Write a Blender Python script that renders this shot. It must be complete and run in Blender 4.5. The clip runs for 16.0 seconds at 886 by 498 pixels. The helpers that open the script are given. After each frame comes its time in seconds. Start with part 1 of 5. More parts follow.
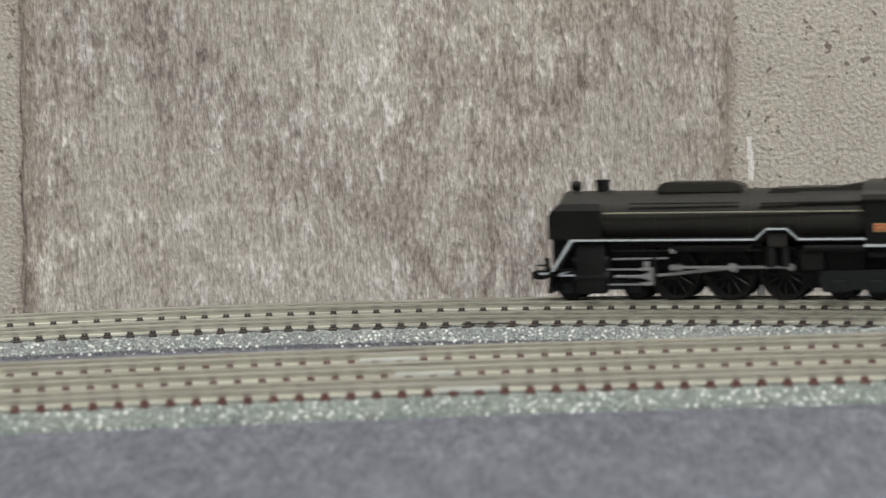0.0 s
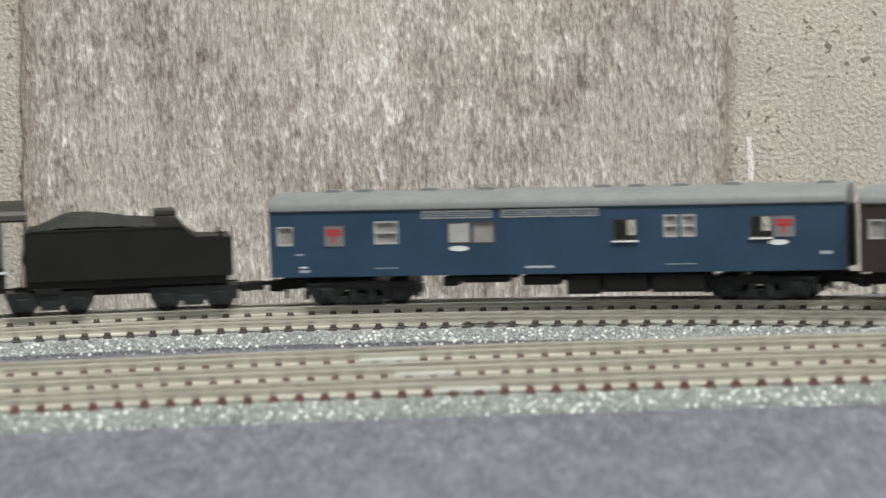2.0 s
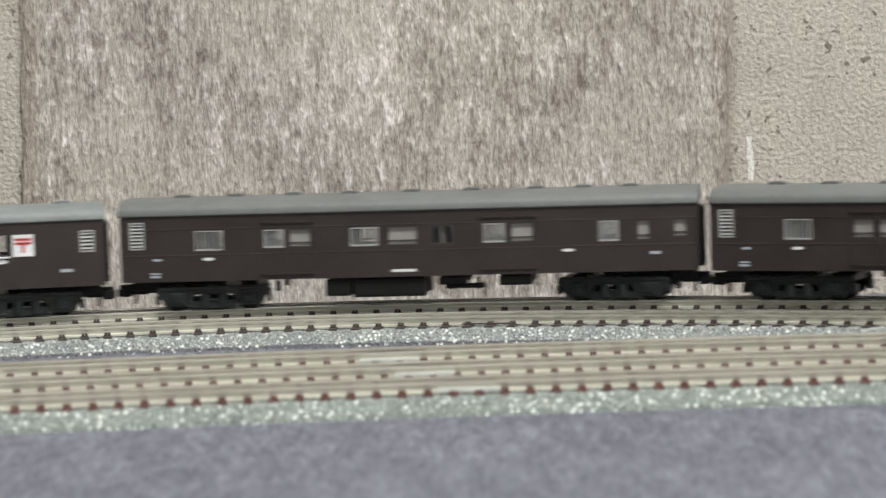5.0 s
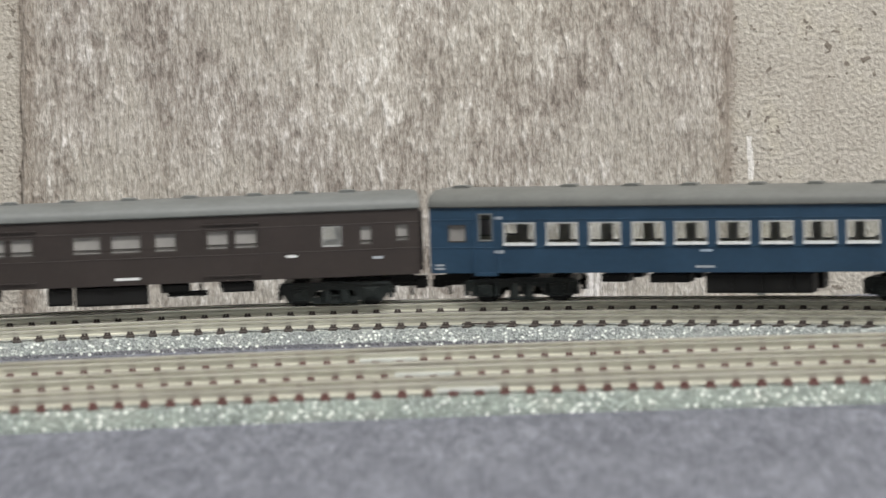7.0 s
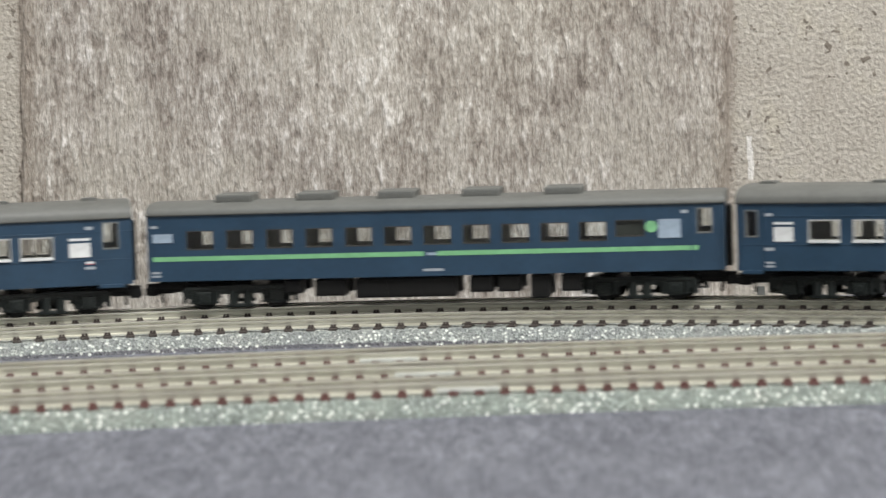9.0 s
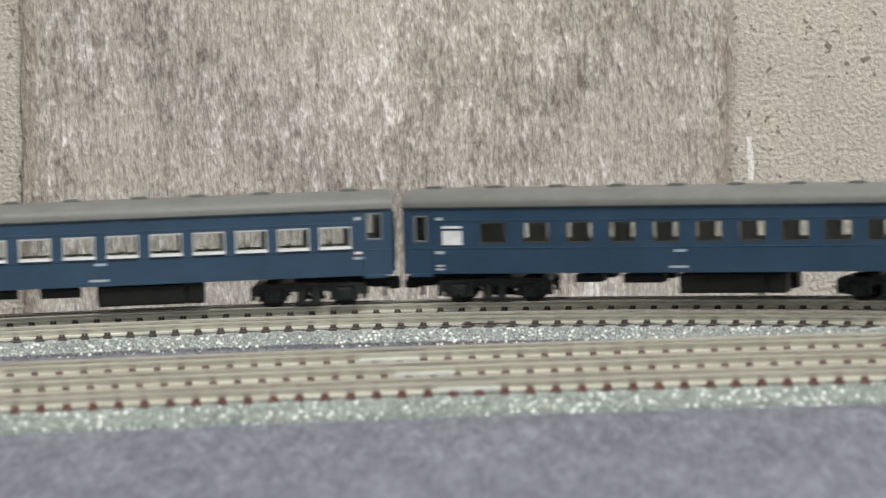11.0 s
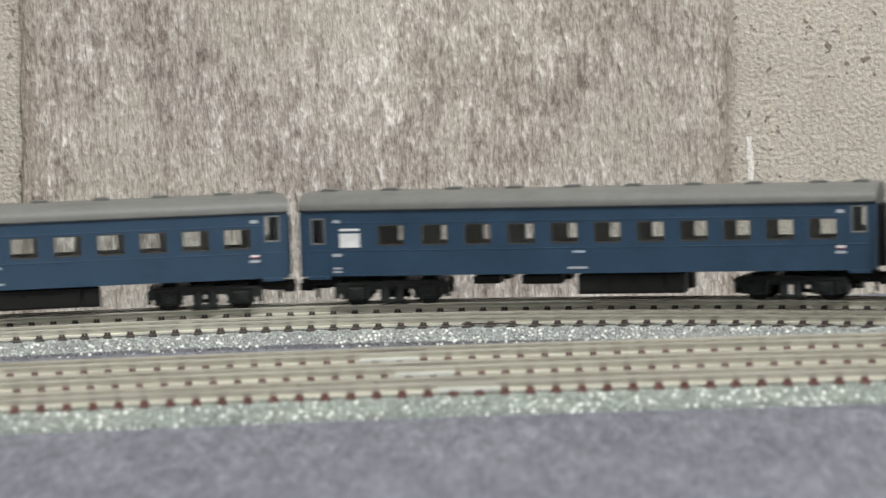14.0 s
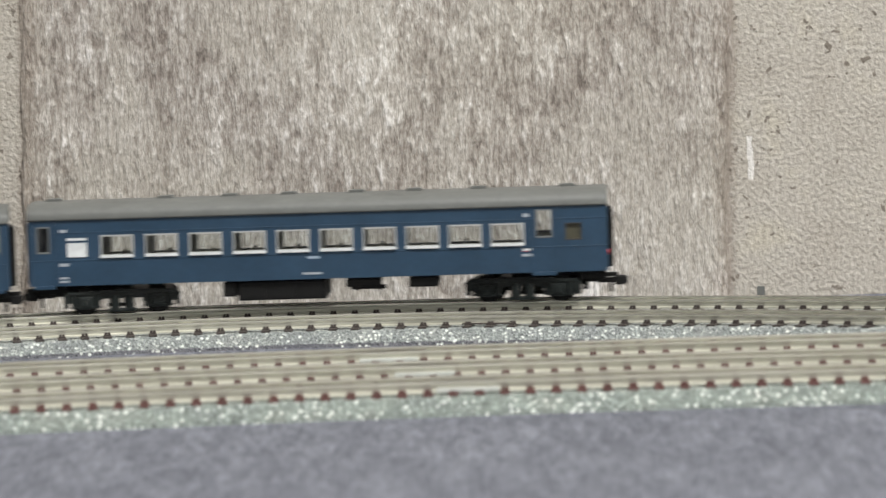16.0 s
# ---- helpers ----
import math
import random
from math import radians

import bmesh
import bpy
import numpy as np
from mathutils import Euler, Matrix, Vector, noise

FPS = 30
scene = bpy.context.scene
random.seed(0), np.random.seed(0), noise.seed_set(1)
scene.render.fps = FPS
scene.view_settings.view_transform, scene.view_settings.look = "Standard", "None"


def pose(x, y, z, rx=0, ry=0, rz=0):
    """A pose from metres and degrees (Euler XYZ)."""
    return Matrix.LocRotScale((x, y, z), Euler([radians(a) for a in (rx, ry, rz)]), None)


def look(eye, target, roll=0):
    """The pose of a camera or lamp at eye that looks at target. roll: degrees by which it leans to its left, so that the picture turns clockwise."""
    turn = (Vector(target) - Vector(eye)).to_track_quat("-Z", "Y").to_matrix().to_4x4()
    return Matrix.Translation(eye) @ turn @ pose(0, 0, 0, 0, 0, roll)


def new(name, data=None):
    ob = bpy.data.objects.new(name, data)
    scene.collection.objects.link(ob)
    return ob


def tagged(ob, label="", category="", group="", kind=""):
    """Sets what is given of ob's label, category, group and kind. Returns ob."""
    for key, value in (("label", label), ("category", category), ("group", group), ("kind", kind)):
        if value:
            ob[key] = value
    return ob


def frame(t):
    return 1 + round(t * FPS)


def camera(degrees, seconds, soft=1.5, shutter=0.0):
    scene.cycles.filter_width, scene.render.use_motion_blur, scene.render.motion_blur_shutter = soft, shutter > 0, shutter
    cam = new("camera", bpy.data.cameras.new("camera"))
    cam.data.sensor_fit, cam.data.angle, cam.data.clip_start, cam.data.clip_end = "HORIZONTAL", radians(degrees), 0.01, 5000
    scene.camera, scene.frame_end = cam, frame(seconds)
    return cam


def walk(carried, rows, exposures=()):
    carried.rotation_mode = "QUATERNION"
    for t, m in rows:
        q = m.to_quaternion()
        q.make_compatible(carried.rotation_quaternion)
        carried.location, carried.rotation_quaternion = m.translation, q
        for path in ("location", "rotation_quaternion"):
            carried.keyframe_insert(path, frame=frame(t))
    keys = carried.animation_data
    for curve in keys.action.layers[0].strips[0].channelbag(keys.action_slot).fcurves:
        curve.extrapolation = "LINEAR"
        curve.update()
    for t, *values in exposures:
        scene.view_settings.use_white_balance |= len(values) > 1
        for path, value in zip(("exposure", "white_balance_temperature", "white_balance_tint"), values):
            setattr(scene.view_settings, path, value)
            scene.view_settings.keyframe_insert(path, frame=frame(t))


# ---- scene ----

# camera: stands still, low beside the tracks, with a long lens
cam = camera(14.32, 16.0, soft=1.5, shutter=0.35)
EYE = pose(0, -0.8, 0.0752, 90 - 4.369, 0, 0)
cam.data.dof.use_dof = True
cam.data.dof.focus_distance = 0.82
cam.data.dof.aperture_fstop = 36
# the exposure settles in the first second and a half
walk(cam, [(0, EYE), (16.0, EYE)], exposures=[(0, -0.33), (0.5, -0.22), (1.0, -0.06), (1.6, 0.0), (2.2, 0.0), (16.0, 0.0)])

# the floor with the tracks leans a little, rising towards +x
TILT = Matrix.Rotation(-0.032, 4, "Y")

# ---- light: a ceiling lamp over the layout, in a pale room ----
world = bpy.data.worlds.new("world")
world.use_nodes = True
scene.world = world
world.node_tree.nodes["Background"].inputs[0].default_value = (0.9, 0.95, 1.0, 1)
world.node_tree.nodes["Background"].inputs[1].default_value = 0.05
lamp = bpy.data.lights.new("ceiling_light", "AREA")
lamp.shape, lamp.size, lamp.size_y, lamp.energy, lamp.color = "RECTANGLE", 1.6, 0.8, 112, (1.0, 0.99, 0.972)
lamp_ob = new("ceiling_light", lamp)
lamp_ob.matrix_world = look((0.5, -1.3, 2.33), (0.5, -1.3, 0))

# ---- materials ----
def nodes_of(name):
    m = bpy.data.materials.new(name)
    m.use_nodes = True
    nt = m.node_tree
    return m, nt, nt.nodes["Principled BSDF"]


def add(nt, kind, **inputs):
    n = nt.nodes.new(kind)
    for k, v in inputs.items():
        n.inputs[k.replace("_", " ")].default_value = v
    return n


def ramp(nt, source, stops):
    r = nt.nodes.new("ShaderNodeValToRGB")
    e = r.color_ramp.elements
    while len(e) < len(stops):
        e.new(0.5)
    for el, (p, c) in zip(e, stops):
        el.position, el.color = p, (*c, 1)
    nt.links.new(source, r.inputs[0])
    return r.outputs[0]


def mixc(nt, fac, a, b, mode="MIX"):
    n = nt.nodes.new("ShaderNodeMix")
    n.data_type, n.blend_type = "RGBA", mode
    for sock, v in ((n.inputs[0], fac), (n.inputs[6], a), (n.inputs[7], b)):
        if hasattr(v, "links"):
            nt.links.new(v, sock)
        elif isinstance(v, tuple):
            sock.default_value = (*v, 1)
        else:
            sock.default_value = v
    return n.outputs[2]


def coords(nt, scale):
    tc = nt.nodes.new("ShaderNodeTexCoord")
    mp = nt.nodes.new("ShaderNodeMapping")
    mp.inputs["Scale"].default_value = scale
    nt.links.new(tc.outputs["Object"], mp.inputs[0])
    return mp.outputs[0]


def noise_of(nt, scale, detail=3.0, rough=0.6, distort=0.0):
    n = add(nt, "ShaderNodeTexNoise", Scale=1.0, Detail=detail, Roughness=rough, Distortion=distort)
    nt.links.new(coords(nt, scale), n.inputs["Vector"])
    return n.outputs[0]


def bump_of(nt, bsdf, height, strength, distance):
    b = add(nt, "ShaderNodeBump", Strength=strength, Distance=distance)
    nt.links.new(height, b.inputs["Height"])
    nt.links.new(b.outputs[0], bsdf.inputs["Normal"])


def paint(name, base, rough=0.45, metal=0.0, vary=0.12, fine=900.0, bump=0.08, spec=0.5):
    """Moulded and painted plastic: faint mottling at two scales, slight grain."""
    m, nt, b = nodes_of(name)
    lo = tuple(c * (1 - vary) for c in base)
    hi = tuple(min(1, c * (1 + vary)) for c in base)
    n1 = noise_of(nt, (120, 120, 120), 3)
    n2 = noise_of(nt, (fine, fine, fine), 2)
    c1 = ramp(nt, n1, [(0.3, lo), (0.7, hi)])
    c2 = ramp(nt, n2, [(0.3, (0.88,) * 3), (0.7, (1.0,) * 3)])
    nt.links.new(mixc(nt, 1.0, c1, c2, "MULTIPLY"), b.inputs["Base Color"])
    r = ramp(nt, n1, [(0.2, (rough * 0.85,) * 3), (0.8, (min(1, rough * 1.15),) * 3)])
    nt.links.new(r, b.inputs["Roughness"])
    b.inputs["Metallic"].default_value = metal
    b.inputs["Specular IOR Level"].default_value = spec
    bump_of(nt, b, n2, bump, 0.0001)
    return m


BLUE = paint("blue_paint", (0.0225, 0.0575, 0.104), 0.42)
BROWN = paint("grape_brown_paint", (0.031, 0.023, 0.0205), 0.45)
ROOF_L = paint("pale_grey_roof_paint", (0.20, 0.22, 0.217), 0.6)
ROOF_B = paint("mid_grey_roof_paint", (0.143, 0.152, 0.147), 0.6)
ROOF_D = paint("warm_grey_roof_paint", (0.137, 0.142, 0.133), 0.6)
BLACK = paint("black_plastic", (0.008, 0.008, 0.008), 0.55, spec=0.3)
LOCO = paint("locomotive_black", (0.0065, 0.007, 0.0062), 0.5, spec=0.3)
# a lighter, more olive black than LOCO
LOCO_TOP = paint("locomotive_olive_black", (0.025, 0.0245, 0.0195), 0.48)
BOGIE = paint("dark_grey_plastic", (0.012, 0.016, 0.0152), 0.4, spec=0.4)
SEAT = paint("olive_grey_seat_plastic", (0.44, 0.43, 0.34), 0.6)
RIM = paint("dark_window_rim", (0.05, 0.045, 0.04), 0.5)
FROST = paint("frosted_pale_pane", (0.31, 0.30, 0.285), 0.3)
LINING = paint("olive_tan_lining", (0.46, 0.46, 0.36), 0.6)
INSIDE = paint("interior_brown_plastic", (0.16, 0.145, 0.12), 0.6)
COAL = paint("coal", (0.02, 0.022, 0.019), 0.75, vary=0.4, fine=1600, bump=0.8)
STEEL = paint("bright_steel", (0.56, 0.57, 0.57), 0.3, 0.7)
SILVER = paint("silver_frame_paint", (0.54, 0.55, 0.54), 0.4, 0.3)
WHITE = paint("white_paint", (0.78, 0.8, 0.8), 0.5)
STRIPE = paint("white_line_paint", (0.62, 0.68, 0.7), 0.45)
FADED = paint("grey_white_print", (0.42, 0.46, 0.5), 0.5)
PALEBLUE = paint("pale_blue_print", (0.36, 0.45, 0.55), 0.5)
RED = paint("red_paint", (0.5, 0.035, 0.04), 0.45)
PLATE = paint("orange_red_plate", (0.62, 0.16, 0.07), 0.4)
GOLD = paint("brass_edge", (0.7, 0.5, 0.25), 0.35, 0.7)
GREEN = paint("light_green_paint", (0.22, 0.52, 0.26), 0.5)
PALEIN = paint("pale_grey_interior", (0.55, 0.54, 0.50), 0.6)
DULL = paint("dull_olive_pipe", (0.30, 0.285, 0.21), 0.4)
SMOKED = paint("grey_smoked_panel", (0.18, 0.19, 0.19), 0.4)
JOINER = paint("bright_tinned_joiner", (0.72, 0.74, 0.7), 0.35, 0.35)
DARKWIN = paint("dark_blind", (0.03, 0.035, 0.03), 0.4)
LOUVRE = paint("louvre_grey", (0.4, 0.41, 0.4), 0.5)
YELLOW = paint("olive_blind", (0.075, 0.07, 0.045), 0.5)
DIM = paint("dim_brown_grey_wall", (0.13, 0.12, 0.11), 0.8, fine=200)
PLASTER = paint("plain_room_paint", (0.74, 0.735, 0.72), 0.8, fine=200)


def glass():
    """Thin clear glazing: light passes straight through, with a little gloss."""
    m, nt, b = nodes_of("window_glazing")
    clear = nt.nodes.new("ShaderNodeBsdfTransparent")
    clear.inputs[0].default_value = (0.95, 0.96, 0.955, 1)
    gloss = add(nt, "ShaderNodeBsdfGlossy", Roughness=0.08)
    fres = add(nt, "ShaderNodeFresnel", IOR=1.45)
    mix = nt.nodes.new("ShaderNodeMixShader")
    nt.links.new(fres.outputs[0], mix.inputs[0])
    nt.links.new(clear.outputs[0], mix.inputs[1])
    nt.links.new(gloss.outputs[0], mix.inputs[2])
    nt.links.new(mix.outputs[0], nt.nodes["Material Output"].inputs[0])
    return m


GLASS = glass()


def rail_metal(name, lo, hi, smooth, rough, metal):
    """Nickel-silver rail, drawn lengthwise."""
    m, nt, b = nodes_of(name)
    n = noise_of(nt, (25, 900, 1400), 3)
    nt.links.new(ramp(nt, n, [(0.3, lo), (0.7, hi)]), b.inputs["Base Color"])
    nt.links.new(ramp(nt, n, [(0.2, (smooth,) * 3), (0.8, (rough,) * 3)]), b.inputs["Roughness"])
    b.inputs["Metallic"].default_value = metal
    return m


RAIL = rail_metal("nickel_silver", (0.47, 0.46, 0.39), (0.70, 0.69, 0.60), 0.40, 0.58, 0.7)
POLISHED = rail_metal("polished_rail_head", (0.68, 0.67, 0.60), (0.84, 0.83, 0.77), 0.17, 0.22, 1.0)


def tie_brown(name, base):
    m, nt, b = nodes_of(name)
    info = nt.nodes.new("ShaderNodeObjectInfo")
    n = noise_of(nt, (500, 2000, 900), 3)
    c = ramp(nt, n, [(0.25, tuple(x * 0.7 for x in base)), (0.75, tuple(x * 1.3 for x in base))])
    v = ramp(nt, info.outputs["Random"], [(0.0, (0.8,) * 3), (1.0, (1.0,) * 3)])
    nt.links.new(mixc(nt, 1.0, c, v, "MULTIPLY"), b.inputs["Base Color"])
    b.inputs["Roughness"].default_value = 0.65
    bump_of(nt, b, n, 0.3, 0.0001)
    return m


TIE = tie_brown("sleeper_dark_brown", (0.06, 0.048, 0.042))
TIE_RED = tie_brown("sleeper_red_brown", (0.11, 0.045, 0.04))


def ballast(name, dark, mid, light):
    """Fine speckled grit with single bright stones."""
    m, nt, b = nodes_of(name)
    v = add(nt, "ShaderNodeTexVoronoi", Scale=1.0)
    nt.links.new(coords(nt, (2300, 2300, 2300)), v.inputs["Vector"])
    sep = nt.nodes.new("ShaderNodeSeparateColor")
    nt.links.new(v.outputs["Color"], sep.inputs[0])
    grain = ramp(nt, sep.outputs[0], [(0.0, dark), (0.3, mid), (0.80, mid), (0.9, light), (1.0, light)])
    # larger white stones, few and apart
    w = add(nt, "ShaderNodeTexVoronoi", Scale=1.0)
    nt.links.new(coords(nt, (1050, 1050, 1050)), w.inputs["Vector"])
    sepw = nt.nodes.new("ShaderNodeSeparateColor")
    nt.links.new(w.outputs["Color"], sepw.inputs[0])
    pick = ramp(nt, sepw.outputs[1], [(0.74, (0, 0, 0)), (0.78, (1, 1, 1))])
    core = ramp(nt, w.outputs["Distance"], [(0.3, (1, 1, 1)), (0.5, (0, 0, 0))])
    stone = mixc(nt, 1.0, pick, core, "MULTIPLY")
    grain = mixc(nt, stone, grain, (0.88, 0.89, 0.85))
    n = noise_of(nt, (140, 140, 140), 3)
    patch = ramp(nt, n, [(0.3, (0.80, 0.82, 0.84)), (0.5, (0.96, 1.0, 0.98)), (0.7, (1.0, 1.0, 0.98))])
    nt.links.new(mixc(nt, 1.0, grain, patch, "MULTIPLY"), b.inputs["Base Color"])
    b.inputs["Roughness"].default_value = 0.5
    bump_of(nt, b, v.outputs["Distance"], 0.9, 0.0005)
    return m


BALLAST = ballast("grey_ballast", (0.11, 0.12, 0.122), (0.275, 0.29, 0.285), (0.55, 0.57, 0.55))
# strip added at the bed's foot, standing in for the dark carpet gap
GAP_STRIP = ballast("violet_grey_gap_strip", (0.07, 0.07, 0.08), (0.15, 0.147, 0.165), (0.22, 0.22, 0.24))
BALLAST_G = ballast("greenish_grey_ballast", (0.125, 0.14, 0.127), (0.245, 0.275, 0.252), (0.45, 0.49, 0.46))


def carpet():
    m, nt, b = nodes_of("blue_grey_felt_carpet")
    n1 = noise_of(nt, (300, 55, 100), 4, 0.72, 0.4)
    n2 = noise_of(nt, (900, 210, 700), 3, 0.75)
    c1 = ramp(nt, n1, [(0.36, (0.098, 0.104, 0.127)), (0.5, (0.131, 0.139, 0.166)), (0.64, (0.170, 0.180, 0.210))])
    c2 = ramp(nt, n2, [(0.36, (0.70, 0.70, 0.72)), (0.5, (0.97,) * 3), (0.64, (1.28,) * 3)])
    nt.links.new(mixc(nt, 1.0, c1, c2, "MULTIPLY"), b.inputs["Base Color"])
    b.inputs["Roughness"].default_value = 0.95
    bump_of(nt, b, n2, 0.8, 0.0008)
    return m


CARPET = carpet()


def wallpaper():
    """Embossed concrete-look wallpaper: a flaky streaked panel with smooth pitted panels on both sides of it."""
    m, nt, b = nodes_of("embossed_concrete_wallpaper")
    link = nt.links.new
    streak = noise_of(nt, (640, 1, 205), 4, 0.62, 0.2)
    speck = noise_of(nt, (1050, 1, 560), 3, 0.6, 0.2)
    ridge = noise_of(nt, (230, 1, 92), 4, 0.62, 0.35)
    patch = noise_of(nt, (46, 1, 30), 5, 0.6, 0.8)
    broad = noise_of(nt, (13, 1, 9), 2, 0.5)
    chip = noise_of(nt, (125, 1, 70), 4, 0.7, 0.5)

    def math(op, a, c):
        n = nt.nodes.new("ShaderNodeMath")
        n.operation = op
        for sock, v in zip(n.inputs, (a, c)):
            if hasattr(v, "links"):
                link(v, sock)
            else:
                sock.default_value = v
        return n.outputs[0]

    flake = math("ADD", math("ADD", math("MULTIPLY", streak, 0.40), math("MULTIPLY", speck, 0.32)), math("ADD", math("MULTIPLY", ridge, 0.28), math("MULTIPLY", math("SUBTRACT", patch, 0.5), 0.36)))
    flaky = ramp(nt, flake, [(0.35, (0.185, 0.158, 0.136)), (0.44, (0.36, 0.322, 0.284)), (0.505, (0.49, 0.455, 0.41)), (0.56, (0.66, 0.63, 0.585)), (0.625, (0.92, 0.90, 0.87))])
    scuff = ramp(nt, chip, [(0.30, (0.62, 0.585, 0.56)), (0.40, (0.95, 0.95, 0.95)), (0.62, (1.0, 1.0, 1.0)), (0.72, (1.16, 1.16, 1.15))])
    flaky = mixc(nt, 1.0, flaky, scuff, "MULTIPLY")
    tone = ramp(nt, broad, [(0.32, (0.88, 0.865, 0.86)), (0.5, (1.0, 0.99, 0.97)), (0.66, (1.06, 1.055, 1.0))])
    flaky = mixc(nt, 1.0, flaky, tone, "MULTIPLY")
    # calmer, slightly yellowed stretches where the flakes lie flat
    calm = ramp(nt, noise_of(nt, (34, 1, 20), 4, 0.6, 0.8), [(0.46, (0, 0, 0)), (0.60, (0.65, 0.65, 0.65))])
    flat = ramp(nt, speck, [(0.35, (0.41, 0.375, 0.32)), (0.5, (0.51, 0.475, 0.415)), (0.65, (0.62, 0.59, 0.53))])
    flaky = mixc(nt, calm, flaky, flat)
    # smooth panel
    grain = noise_of(nt, (980, 1, 980), 2, 0.5, 0.1)
    cloud = ramp(nt, noise_of(nt, (42, 1, 42), 4, 0.65), [(0.35, (0.90, 0.885, 0.87)), (0.55, (1.0, 1.0, 1.0)), (0.7, (1.05, 1.04, 0.98))])
    smooth = ramp(nt, grain, [(0.3, (0.40, 0.366, 0.316)), (0.52, (0.505, 0.47, 0.41)), (0.72, (0.61, 0.575, 0.515))])
    smooth = mixc(nt, 1.0, smooth, cloud, "MULTIPLY")
    pit = noise_of(nt, (430, 1, 450), 2, 0.5, 0.2)
    gate = noise_of(nt, (60, 1, 60), 3)
    d = math("ADD", pit, math("MULTIPLY", math("SUBTRACT", 0.52, gate), 0.55))
    hole = ramp(nt, d, [(0.30, (1, 1, 1)), (0.345, (0, 0, 0))])
    smooth = mixc(nt, hole, smooth, (0.22, 0.19, 0.155))
    # panel edges
    sep = nt.nodes.new("ShaderNodeSeparateXYZ")
    link(coords(nt, (1, 1, 1)), sep.inputs[0])
    wob = math("MULTIPLY", math("SUBTRACT", noise_of(nt, (300, 1, 60), 3), 0.5), 0.0035)
    ax = math("ABSOLUTE", math("ADD", math("ADD", sep.outputs[0], 0.0160), wob), 0)
    inside = ramp(nt, math("MULTIPLY", ax, 10.0), [(0.842, (1, 1, 1)), (0.852, (0, 0, 0))])
    edge = ramp(nt, math("MULTIPLY", ax, 10.0), [(0.795, (1, 1, 1)), (0.825, (0.80, 0.77, 0.75)), (0.838, (0.64, 0.60, 0.57)), (0.850, (0.70, 0.66, 0.64)), (0.868, (1, 1, 1))])
    colour = mixc(nt, 1.0, mixc(nt, inside, smooth, flaky), edge, "MULTIPLY")
    # a short white scrape beside the panel's edge
    near_x = math("LESS_THAN", math("ABSOLUTE", math("ADD", math("SUBTRACT", sep.outputs[0], 0.0737), wob), 0), 0.00065)
    near_z = math("LESS_THAN", math("ABSOLUTE", math("SUBTRACT", sep.outputs[2], 0.0325), 0), 0.0052)
    colour = mixc(nt, math("MULTIPLY", math("MULTIPLY", near_x, near_z), 0.75), colour, (0.86, 0.84, 0.8))
    link(colour, b.inputs["Base Color"])
    b.inputs["Roughness"].default_value = 0.72
    sepc = nt.nodes.new("ShaderNodeSeparateColor")
    link(inside, sepc.inputs[0])
    h = math("ADD", math("MULTIPLY", math("ADD", streak, math("MULTIPLY", ridge, 0.6)), sepc.outputs[0]), math("MULTIPLY", math("MULTIPLY", grain, 0.4), math("SUBTRACT", 1.0, sepc.outputs[0])))
    bump_of(nt, b, h, 0.9, 0.0012)
    return m


WALLPAPER = wallpaper()

# ---- mesh helpers, in millimetres ----
MM = 0.001


def part(name, bm, material, parent=None, label="", smooth=False):
    """Links a bmesh in millimetres as one mesh object under its thing or part."""
    me = bpy.data.meshes.new(name)
    bmesh.ops.recalc_face_normals(bm, faces=bm.faces)
    bmesh.ops.scale(bm, vec=(MM, MM, MM), verts=bm.verts)
    if smooth:
        for f in bm.faces:
            f.smooth = len(f.verts) == 4
    bm.to_mesh(me)
    bm.free()
    me.materials.append(material)
    ob = new(name, me)
    ob.parent = parent
    if label:
        tagged(ob, label)
    return ob


def empty(name, parent=None, at=(0, 0, 0)):
    ob = new(name)
    ob.empty_display_size = 0.01
    ob.parent = parent
    ob.location = [c * MM for c in at]
    return ob


def box(bm, x0, x1, y0, y1, z0, z1, bevel=0.0):
    v = [bm.verts.new((x, y, z)) for x in (x0, x1) for y in (y0, y1) for z in (z0, z1)]
    fs = [bm.faces.new([v[i] for i in q]) for q in ((0, 1, 3, 2), (4, 6, 7, 5), (0, 4, 5, 1), (2, 3, 7, 6), (0, 2, 6, 4), (1, 5, 7, 3))]
    if bevel:
        es = {e for f in fs for e in f.edges}
        bmesh.ops.bevel(bm, geom=list(es), offset=bevel, segments=2, affect="EDGES", profile=0.6)


def prism(bm, outline, lo, hi, axis="y"):
    """Extrudes a closed outline of (a, b) pairs from lo to hi along an axis; for y the pairs are (x, z), for x (y, z)."""
    def at(a, b, c):
        return (a, c, b) if axis == "y" else (c, a, b)
    r0 = [bm.verts.new(at(a, b, lo)) for a, b in outline]
    r1 = [bm.verts.new(at(a, b, hi)) for a, b in outline]
    n = len(outline)
    bm.faces.new(r0)
    bm.faces.new(r1[::-1])
    for i in range(n):
        bm.faces.new((r0[i], r0[(i + 1) % n], r1[(i + 1) % n], r1[i]))


